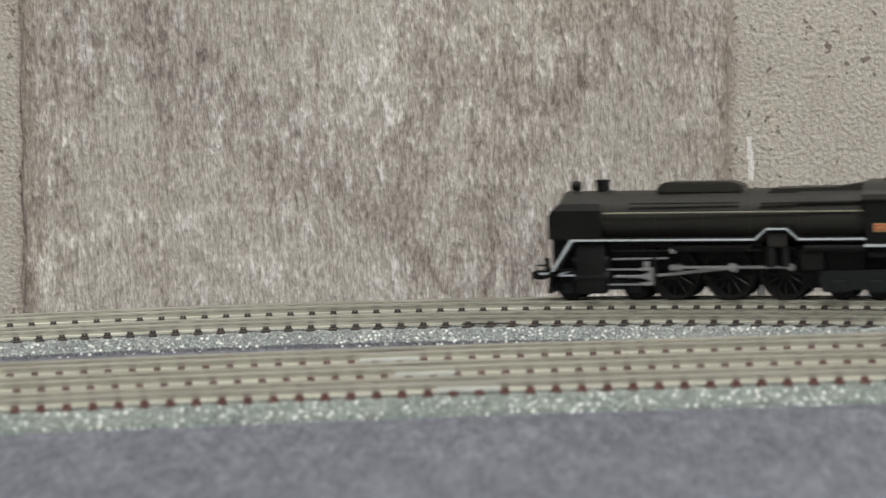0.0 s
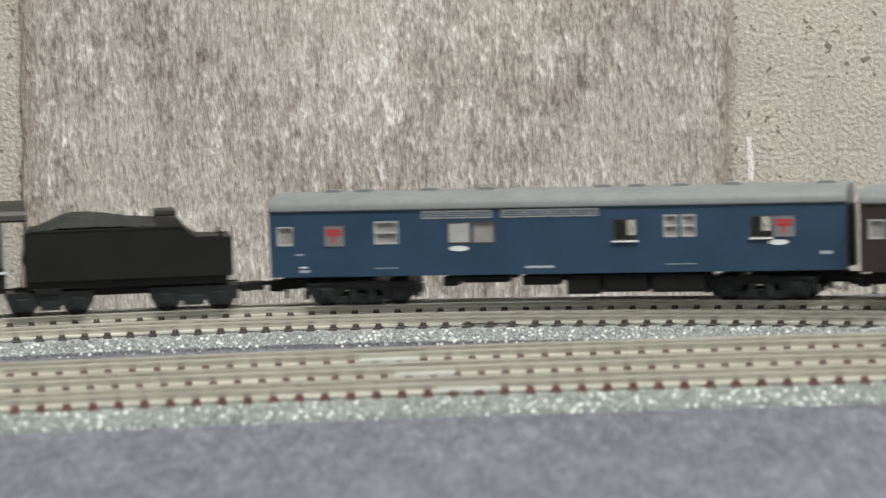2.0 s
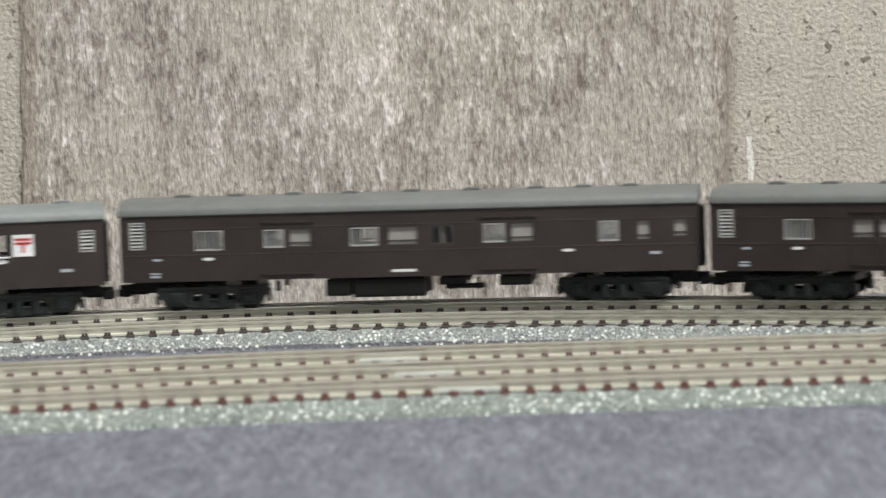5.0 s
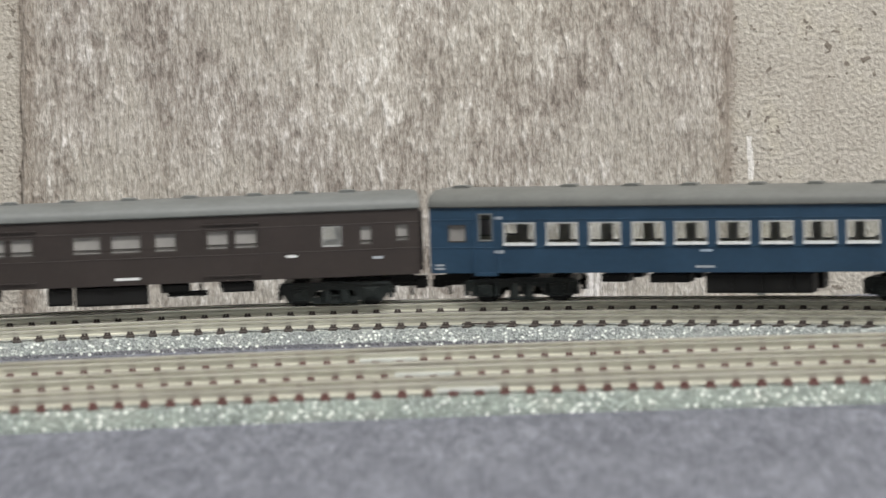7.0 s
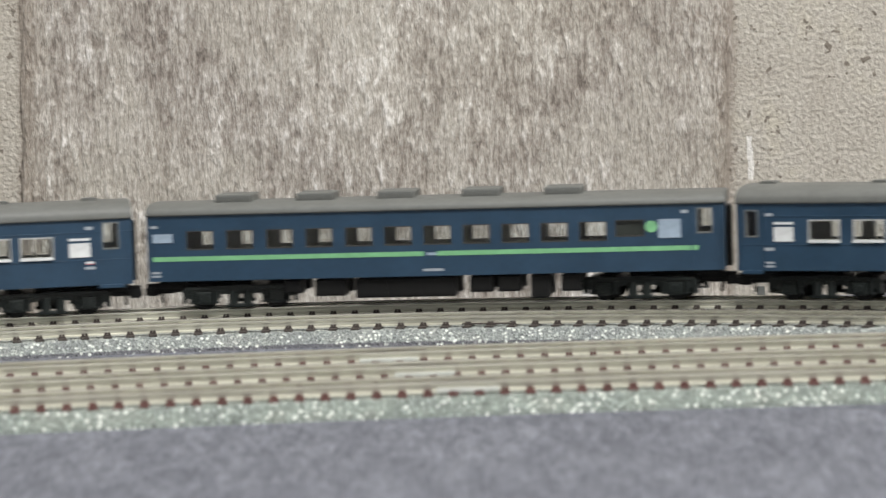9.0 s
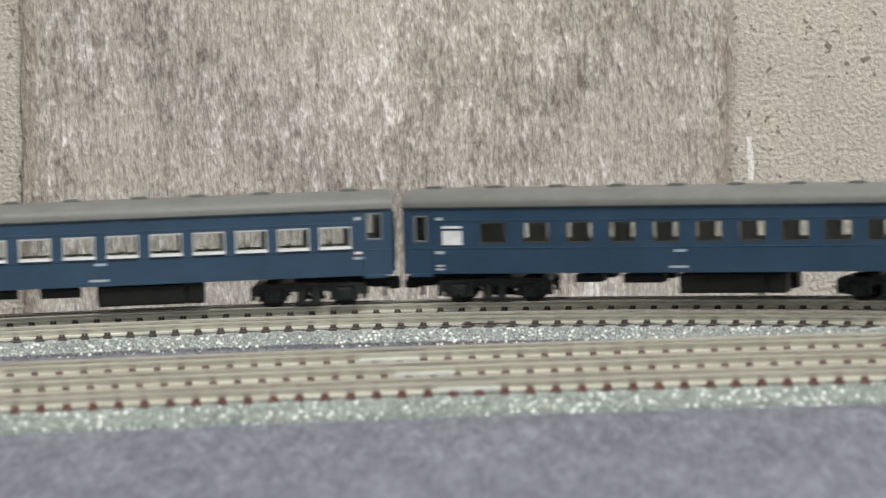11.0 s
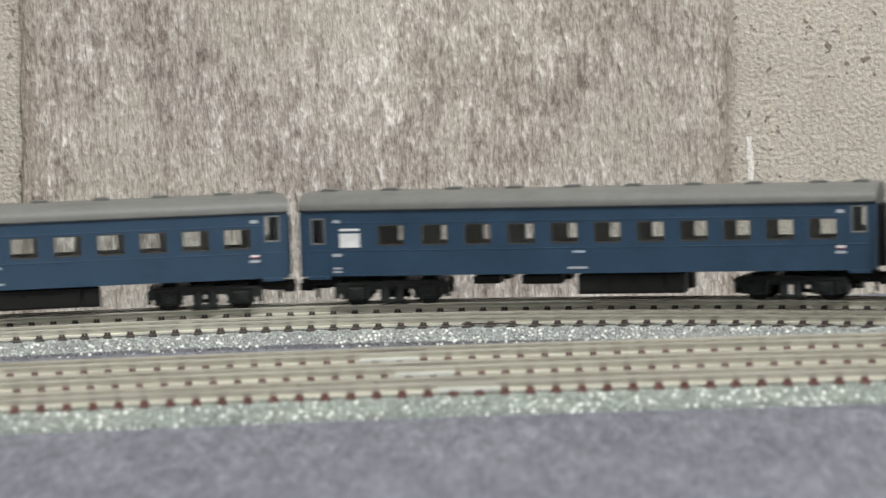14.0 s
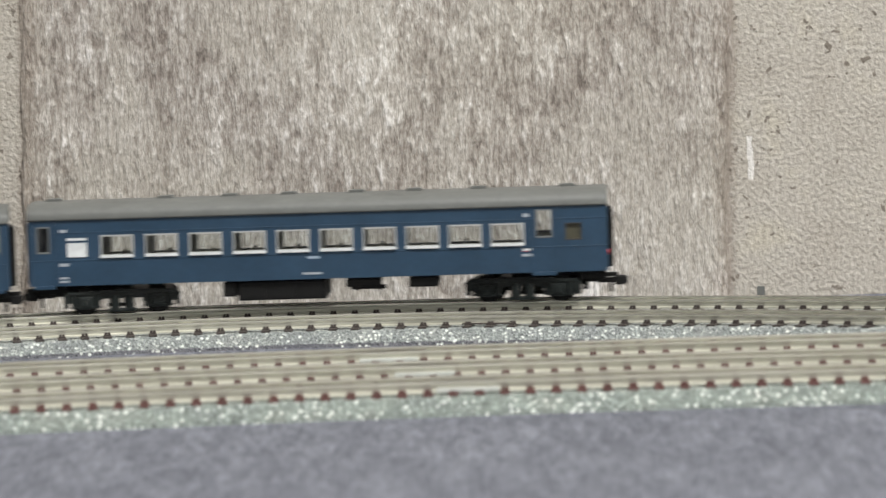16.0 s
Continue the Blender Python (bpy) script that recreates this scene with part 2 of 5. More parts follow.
def tube(bm, a, b, r0, r1=None, n=16, caps=True):
    """A round bar from a to b with radii r0 and r1."""
    a, b = Vector(a), Vector(b)
    r1 = r0 if r1 is None else r1
    q = (b - a).to_track_quat("Z", "Y")
    rings = []
    for p, r in ((a, r0), (b, r1)):
        rings.append([bm.verts.new(p + q @ Vector((r * math.cos(2 * math.pi * i / n), r * math.sin(2 * math.pi * i / n), 0))) for i in range(n)])
    for i in range(n):
        bm.faces.new((rings[0][i], rings[0][(i + 1) % n], rings[1][(i + 1) % n], rings[1][i]))
    if caps:
        bm.faces.new([bm.verts.new(v.co) for v in rings[0][::-1]])
        bm.faces.new([bm.verts.new(v.co) for v in rings[1]])


# ---- the line of the tracks: arcs and straights seen from above ----
def integrate(x, y, th, left, right, step=1.0):
    """Stations along a line; distance s grows towards -x. left and right list (length, curvature)."""
    rows = {0: (x, y, th)}
    for sign, segs in ((1, left), (-1, right)):
        px, py, pt, i = x, y, th, 0
        for length, k in segs:
            for _ in range(int(length / step)):
                mid = pt + sign * k * step / 2
                px -= sign * step * math.cos(mid)
                py -= sign * step * math.sin(mid)
                pt += sign * k * step
                i += sign
                rows[i] = (px, py, pt)
    lo, hi = min(rows), max(rows)
    return np.array(range(lo, hi + 1), float), np.array([rows[i] for i in range(lo, hi + 1)])


RT, RC = 318.1, (-38.0, -312.4)
TRAIN_LINE = integrate(RC[0], RC[1] + RT, 0.0, [(80, 1 / RT), (80, -1 / RT), (1580, 0.0)], [(150, 1 / RT), (150, -1 / RT), (1500, 0.0)])
RF, FC = 1032.1, (25.2, -1131.9)
TH0 = math.asin(FC[0] / RF)
FRONT_LINE = integrate(0.0, FC[1] + RF * math.cos(TH0), TH0, [(115, 1 / RF), (1600, 0.0)], [(115, 1 / RF), (70, 1 / 250), (110, 0.0), (92, -1 / 250), (1350, 0.0)])


def on_line(line, s, off=0.0):
    """The point (x, y) and heading at s along a line, off millimetres away from its centre of curvature."""
    ss, rows = line
    x, y, th = (float(np.interp(s, ss, rows[:, i])) for i in range(3))
    return x - off * math.sin(th), y + off * math.cos(th), th


def stations(line):
    lo, hi = line[0][0], line[0][-1]
    return [lo] + list(np.arange(lo + 40, -420, 40)) + list(np.arange(-400, 300, 5)) + list(np.arange(320, hi - 10, 40)) + [hi]


def sweep(line, off, outline):
    """A closed outline of (offset, z) pairs drawn along a line."""
    bm = bmesh.new()
    prev = first = None
    for s in stations(line):
        x, y, th = on_line(line, s, off)
        ring = [bm.verts.new((x - a * math.sin(th), y + a * math.cos(th), z)) for a, z in outline]
        if prev:
            for i in range(len(ring)):
                j = (i + 1) % len(ring)
                bm.faces.new((prev[i], prev[j], ring[j], ring[i]))
        else:
            first = ring
        prev = ring
    bm.faces.new(first)
    bm.faces.new(prev[::-1])
    return bm


# ---- the room ----
FLOOR_Z = -3.6


def slab(name, x0, x1, y0, y1, z0, z1, material, label, category):
    bm = bmesh.new()
    box(bm, x0, x1, y0, y1, z0, z1)
    return tagged(part(name, bm, material), label, category, kind="structure")


WALL_Y = 46
slab("floor", -2600, 2600, -3400, WALL_Y + 100, -80, FLOOR_Z, CARPET, "blue-grey felt carpet under the model railway", "floor").matrix_basis = TILT
slab("wall_back", -2600, 2600, WALL_Y, WALL_Y + 100, -190, 2400, WALLPAPER, "embossed grey-beige concrete-look wallpaper behind the tracks", "wall")
# unseen walls and ceiling, added to close the room and return the lamp's light
slab("wall_front", -2600, 2600, -3500, -3400, -190, 2400, PLASTER, "plain pale painted room wall", "wall")
# this unseen one is dark so that the right-hand rails reflect dark
slab("wall_west", -2100, -2000, -3500, WALL_Y + 100, -190, 2400, DIM, "unseen dim brown-grey wall, added for the rails' reflections", "wall")
slab("wall_east", 1900, 2000, -3500, WALL_Y + 100, -190, 2400, PLASTER, "plain pale painted room wall", "wall")
slab("ceiling", -2700, 2700, -3500, WALL_Y + 100, 2400, 2450, PLASTER, "plain white room ceiling", "ceiling")

# ---- the tracks ----
RAIL_OUTLINE = [(-0.8, 0.0), (0.8, 0.0), (0.75, 0.3), (0.2, 0.45), (0.2, 1.25), (0.42, 1.45), (0.42, 1.82), (0.39, 1.93), (0.28, 2.0), (-0.28, 2.0), (-0.39, 1.93), (-0.42, 1.82), (-0.42, 1.45), (-0.2, 1.25), (-0.2, 0.45), (-0.75, 0.3)]


def tie_mesh(name, material):
    """One moulded sleeper with its four rail chairs, along y."""
    bm = bmesh.new()
    prism(bm, [(-1.0, -0.95), (1.0, -0.95), (0.9, -0.05), (-0.9, -0.05)], -8.2, 8.2, "y")
    for y in (-4.5, 4.5):
        for d in (-1, 1):
            prism(bm, [(-0.8, -0.05), (0.8, -0.05), (0.75, 0.3), (-0.75, 0.3)], y + d * 0.62 - 0.45, y + d * 0.62 + 0.45)
            for k in (-0.34, 0.34):
                prism(bm, [(k - 0.3, 0.3), (k + 0.3, 0.3), (k + 0.24, 0.72), (k - 0.24, 0.72)], y + d * 0.55 - 0.35, y + d * 0.55 + 0.35)
    bmesh.ops.scale(bm, vec=(MM, MM, MM), verts=bm.verts)
    me = bpy.data.meshes.new(name)
    bmesh.ops.recalc_face_normals(bm, faces=bm.faces)
    bm.to_mesh(me)
    bm.free()
    me.materials.append(material)
    return me


def track(line, off, half, pitch, phase, tie_material, bed_material, label, joints=(), dull=False, foot_material=GAP_STRIP):
    root = empty("model_track")
    root.matrix_basis = TILT
    tagged(root, label, "model track", "parallel model tracks")
    foot = FLOOR_Z + 0.8
    bed = part("roadbed", sweep(line, off, [(-half + 0.9, foot), (-9.0, -0.55), (-8.6, -0.4), (8.6, -0.4), (9.0, -0.55), (half - 0.9, foot)]), bed_material, root, "grey speckled ballast roadbed")
    part("bed_foot", sweep(line, off, [(-half + 0.4, FLOOR_Z), (-half + 0.8, foot), (half - 0.8, foot), (half - 0.4, FLOOR_Z)]), foot_material, bed, "added strip along the roadbed's foot")
    for side in (-4.5, 4.5):
        bm = sweep(line, off + side, RAIL_OUTLINE)
        bm.normal_update()
        for f in bm.faces:
            if f.calc_center_median().z > 1.85:
                f.material_index = 1
        part("rail", bm, RAIL, root, "bright nickel-silver rail").data.materials.append(POLISHED)
    me = tie_mesh("sleeper", tie_material)
    far = bmesh.new()
    lo, hi = line[0][0], line[0][-1]
    n = int((lo + 5 - phase) / pitch)
    s = phase + n * pitch
    skip = [j for j in joints]
    while s < hi - 5:
        x, y, th = on_line(line, s, off)
        if -190 < s < 130:
            ob = new("sleeper", me)
            ob.parent = root
            ob.matrix_basis = pose(x * MM, y * MM, 0, 0, 0, math.degrees(th))
        else:
            c, q = math.cos(th), math.sin(th)
            vs = [far.verts.new((x + a * c - b * q, y + a * q + b * c, z)) for a in (-0.9, 0.9) for b in (-8.2, 8.2) for z in (-0.9, -0.05)]
            for f in ((0, 1, 3, 2), (4, 6, 7, 5), (0, 4, 5, 1), (2, 3, 7, 6), (1, 5, 7, 3)):
                far.faces.new([vs[i] for i in f])
        s += pitch
    rest = part("far_sleepers", far, tie_material, root)
    tagged(rest, kind="stuff")
    for s in skip:
        for side in (-4.5, 4.5):
            bm = bmesh.new()
            x, y, th = on_line(line, s, off + side)
            box(bm, -5.8, 5.8, -1.0, 1.0, 0.05, 0.42 if dull else 0.8, 0.12)
            j = part("rail_joiner", bm, TIE if dull or side > 0 else JOINER, root, "brown rail joiner" if dull or side > 0 else "bright metal rail joiner")
            j.matrix_basis = pose(x * MM, y * MM, 0, 0, 0, math.degrees(th))
    return root


track(TRAIN_LINE, 0.0, 12.6, 4.979, 61.43, TIE, BALLAST, "curved model railway track that carries the train", ())
track(TRAIN_LINE, -32.0, 12.6, 5.595, 62.45, TIE, BALLAST, "empty curved model railway track beside the train's track", (-54.5,), True)
track(FRONT_LINE, 0.0, 12.6, 4.819, 85.84, TIE_RED, BALLAST_G, "empty model railway track with red-brown sleepers", (10.9,), foot_material=BALLAST_G)
track(FRONT_LINE, -27.5, 12.6, 4.788, 84.21, TIE_RED, BALLAST_G, "empty model railway track with red-brown sleepers, middle of three", (4.35,), foot_material=BALLAST_G)
track(FRONT_LINE, -55.0, 12.6, 4.979, 84.15, TIE_RED, BALLAST_G, "empty model railway track with red-brown sleepers beside the carpet", (-3.3,), foot_material=BALLAST_G)

# ---- rolling stock: shared pieces ----
MESHES = {}


def shared(name, key, build, material, parent, at=(0, 0, 0), label="", smooth=False):
    """A part whose mesh is built once for all alike pieces."""
    if key not in MESHES:
        bm = bmesh.new()
        build(bm)
        ob = part(name, bm, material, parent, label, smooth)
        MESHES[key] = ob.data
    else:
        ob = new(name, MESHES[key])
        ob.parent = parent
        if label:
            tagged(ob, label)
    ob.location = [c * MM for c in at]
    return ob


def wheelset(bm, r, flange=0.35):
    """Two flanged wheels on an axle across y."""
    tube(bm, (0, -5.6, 0), (0, 5.6, 0), 0.6, n=10)
    for d in (-1, 1):
        tube(bm, (0, d * 3.75, 0), (0, d * 4.05, 0), r + flange, n=28)
        tube(bm, (0, d * 4.05, 0), (0, d * 5.2, 0), r, n=28)
        tube(bm, (0, d * 5.2, 0), (0, d * 5.3, 0), r * 0.55, n=20)
        for k in range(4):
            a = math.pi / 2 * k
            box(bm, r * 0.62 * math.cos(a) - 0.2, r * 0.62 * math.cos(a) + 0.2, d * 5.25 - 0.05, d * 5.25 + 0.05, r * 0.62 * math.sin(a) - 0.2, r * 0.62 * math.sin(a) + 0.2)


SPINS = []      # (wheelset, radius, axle height)
PIVOTS = []     # (bogie, its distance ahead of the body's middle, half of the pivot distance)


def bogie_side(bm, style):
    """One side frame with its axle boxes and springs; the outer face at y = 7.4."""
    y0, y1 = 6.1, 7.2
    if style == "tender":
        prism(bm, [(-10.2, 7.6), (-9.6, 5.0), (-8.4, 3.2), (-4.2, 3.2), (-2.8, 4.4), (2.8, 4.4), (4.2, 3.2), (8.4, 3.2), (9.6, 5.0), (10.2, 7.6)], y0, y1)
        for x in (-6.1, 6.1):
            box(bm, x - 1.4, x + 1.4, y1 - 0.4, y1 + 0.8, 3.6, 6.2, 0.3)
            tube(bm, (x, y1 + 0.7, 4.9), (x, y1 + 1.0, 4.9), 0.8, n=12)
        box(bm, -2.4, 2.4, y1 - 0.2, y1 + 0.5, 3.4, 5.6, 0.3)
        return
    if style == "beam":
        prism(bm, [(-13.0, 5.3), (-11.6, 4.6), (-5.6, 4.6), (-4.4, 5.5), (4.4, 5.5), (5.6, 4.6), (11.6, 4.6), (13.0, 5.3), (13.2, 6.4), (12.4, 7.2), (8.0, 7.4), (-8.0, 7.4), (-12.4, 7.2), (-13.2, 6.4)], y0, y1)
        box(bm, -12.0, 12.0, y1 - 0.1, y1 + 0.3, 6.5, 7.1, 0.12)
        for x in (-8.2, 8.2):
            box(bm, x - 1.7, x + 1.7, y1 - 0.4, y1 + 0.8, 3.3, 6.2, 0.35)
            tube(bm, (x, y1 + 0.7, 4.8), (x, y1 + 1.15, 4.8), 1.0, 0.8, n=14)
            for dx in (-2.6, 2.6):
                tube(bm, (x + dx, y1 - 0.1, 3.7), (x + dx, y1 - 0.1, 6.4), 0.6, n=10)
                box(bm, x + dx - 0.8, x + dx + 0.8, y0, y1 + 0.4, 3.5, 3.85, 0.1)
        for dx in (-1.6, 1.6):
            tube(bm, (dx, y1 - 0.2, 3.2), (dx, y1 - 0.2, 6.3), 1.1, n=12)
        box(bm, -3.1, 3.1, y0, y1 + 0.6, 2.5, 3.3, 0.25)
        box(bm, -3.3, 3.3, y0, y1 + 0.4, 5.9, 6.6, 0.2)
    else:
        prism(bm, [(-13.0, 6.2), (-11.8, 4.9), (-10.9, 2.9), (-5.6, 2.9), (-4.2, 5.6), (4.2, 5.6), (5.6, 2.9), (10.9, 2.9), (11.8, 4.9), (13.0, 6.2), (12.4, 7.4), (-12.4, 7.4)], y0, y1)
        prism(bm, [(-6.0, 4.1), (-4.8, 2.5), (4.8, 2.5), (6.0, 4.1)], y0, y1)
        box(bm, -12.2, 12.2, y1 - 0.1, y1 + 0.3, 6.6, 7.2, 0.12)
        for x in (-8.2, 8.2):
            box(bm, x - 1.6, x + 1.6, y1 - 0.4, y1 + 0.9, 3.4, 6.2, 0.35)
            tube(bm, (x, y1 + 0.8, 4.8), (x, y1 + 1.25, 4.8), 0.95, 0.8, n=14)
        for x in (-2.0, 2.0):
            tube(bm, (x, y1 - 0.2, 3.0), (x, y1 - 0.2, 5.7), 1.15, n=12)
        box(bm, -3.2, 3.2, y0, y1 + 0.4, 4.1, 4.6, 0.15)
    for x in (-12.6, 12.6):
        box(bm, x - 0.5, x + 0.5, 4.6, y1, 3.6, 5.6, 0.15)


def bogie_bolster(bm, half):
    box(bm, -half, half, -6.1, 6.1, 6.2, 7.3)
    box(bm, -2.0, 2.0, -6.1, 6.1, 5.6, 7.6)
    tube(bm, (0, 0, 7.5), (0, 0, 9.0), 2.0, n=16)


def bogie(parent, x, style, half=46.8, wheelbase=16.4):
    b = shared("bogie", "bolster" + str(wheelbase), lambda bm: bogie_bolster(bm, wheelbase / 2 + 4.0), BOGIE, parent, (x, 0, 0), "dark grey moulded bogie")
    f = shared("side_frame", "side" + style, lambda bm: bogie_side(bm, style), BOGIE, b)
    g = shared("side_frame", "side" + style, None, BOGIE, b)
    g.rotation_euler = (0, 0, math.pi)
    for d in (-1, 1):
        w = shared("wheelset", "wheelset", lambda bm: wheelset(bm, 2.87), BLACK, b, (d * wheelbase / 2, 0, 4.87))
        SPINS.append((w, 2.87, w.location.copy()))
    PIVOTS.append((b, x, half))
    return b


def knuckle(bm):
    box(bm, -1.0, 3.4, -0.6, 0.6, 5.3, 6.5, 0.15)
    box(bm, 2.8, 5.4, -1.5, 1.1, 4.8, 6.9, 0.35)
    box(bm, 4.9, 5.9, 0.3, 1.5, 5.0, 6.7, 0.2)
    box(bm, -4.0, 0.0, -1.1, 1.1, 5.6, 7.0, 0.15)
    tube(bm, (2.0, 0, 3.2), (2.0, 0, 5.4), 0.35, n=8)


def side_walls(bm, x0, x1, z0, z1, holes, y_out, thick, sides=(1, -1)):
    """Both long walls of a body with window openings right through them; holes are (x0, x1, z0, z1)."""
    xs = sorted({x0, x1} | {v for h in holes for v in h[:2]})
    zs = sorted({z0, z1} | {v for h in holes for v in h[2:]})

    def solid(i, j):
        if not (0 <= i < len(xs) - 1 and 0 <= j < len(zs) - 1):
            return False
        cx, cz = (xs[i] + xs[i + 1]) / 2, (zs[j] + zs[j + 1]) / 2
        return not any(a < cx < b and c < cz < d for a, b, c, d in holes)
    for d in sides:
        out = [[bm.verts.new((x, d * y_out, z)) for z in zs] for x in xs]
        inn = [[bm.verts.new((x, d * (y_out - thick), z)) for z in zs] for x in xs]
        for i in range(len(xs) - 1):
            for j in range(len(zs) - 1):
                if not solid(i, j):
                    continue
                for g in (out, inn):
                    bm.faces.new((g[i][j], g[i + 1][j], g[i + 1][j + 1], g[i][j + 1]))
                for (di, dj), (p, q) in (((-1, 0), ((i, j), (i, j + 1))), ((1, 0), ((i + 1, j), (i + 1, j + 1))), ((0, -1), ((i, j), (i + 1, j))), ((0, 1), ((i, j + 1), (i + 1, j + 1)))):
                    if not solid(i + di, j + dj):
                        bm.faces.new((out[p[0]][p[1]], out[q[0]][q[1]], inn[q[0]][q[1]], inn[p[0]][p[1]]))
        unused = [v for g in (out, inn) for col in g for v in col if not v.link_faces]
        for v in unused:
            bm.verts.remove(v)


YS = 9.65           # half width of a coach body
MID, HALF = 66.2, 65.4


def place(u):
    """The distance ahead of a coach's middle, from a length u read along its side from the front."""
    return MID - (u - 0.5 + 0.037 * u - 0.00034 * u * u)


SILL, EAVE = 8.8, 24.0


def roof_outline(top, eave=EAVE, drop=0.0):
    """The arched cross-section of a coach roof as (y, z)."""
    pts = []
    for k in range(17):
        a = math.pi * k / 16
        c, s = math.cos(a), math.sin(a)
        pts.append((10.0 * math.copysign(abs(c) ** 0.75, c), eave + (top - eave) * s ** 0.8))
    return pts


def roof_mesh(bm, top):
    out = roof_outline(top)
    rings = []
    for x, k, dz in ((-HALF - 0.25, 0.96, 0), (-HALF + 0.2, 0.995, 0.0), (-HALF + 1.5, 1, 0), (HALF - 1.5, 1, 0), (HALF - 0.2, 0.995, 0.0), (HALF + 0.25, 0.96, 0)):
        rings.append([bm.verts.new((x, y * (0.985 if k < 1 else 1), EAVE - 0.35 + (z - EAVE + 0.35) * k)) for y, z in [(10.0, EAVE - 0.35)] + out + [(-10.0, EAVE - 0.35)]])
    n = len(rings[0])
    for a, b in zip(rings, rings[1:]):
        for i in range(n):
            j = (i + 1) % n
            bm.faces.new((a[i], a[j], b[j], b[i]))
    bm.faces.new(rings[0])
    bm.faces.new(rings[-1][::-1])


def ventilator(bm):
    """A low moulded roof ventilator with a lip."""
    prism(bm, [(-2.0, 0), (2.0, 0), (1.85, 0.45), (1.4, 0.65), (-1.4, 0.65), (-1.85, 0.45)], -1.7, 1.7, "y")
    box(bm, -2.3, 2.3, -2.0, 2.0, -0.6, 0.1)


def cooler(bm):
    """A flat-topped air conditioner on the roof."""
    box(bm, -4.3, 4.3, -5.2, 5.2, -1.2, 1.75, 0.35)


def frame_ring(bm, x0, x1, z0, z1, w, y0, y1, sill=0.0):
    prism(bm, [(x0, z0), (x1, z0), (x1, z0 + w + sill), (x0, z0 + w + sill)], y0, y1)
    prism(bm, [(x0, z1 - w), (x1, z1 - w), (x1, z1), (x0, z1)], y0, y1)
    prism(bm, [(x0, z0 + w + sill), (x0 + w, z0 + w + sill), (x0 + w, z1 - w), (x0, z1 - w)], y0, y1)
    prism(bm, [(x1 - w, z0 + w + sill), (x1, z0 + w + sill), (x1, z1 - w), (x1 - w, z1 - w)], y0, y1)


def tile_at(root, name, material, u0, u1, z0, z1, label="", y=YS, thick=0.12):
    """A thin raised plate or print on the camera's side of a body."""
    w, h = round(u1 - u0, 3), round(z1 - z0, 3)
    return shared(name, (name, w, h, material.name), lambda bm: box(bm, -w / 2, w / 2, 0, thick, -h / 2, h / 2), material, root, (place((u0 + u1) / 2), y + 0.03, (z0 + z1) / 2), label)


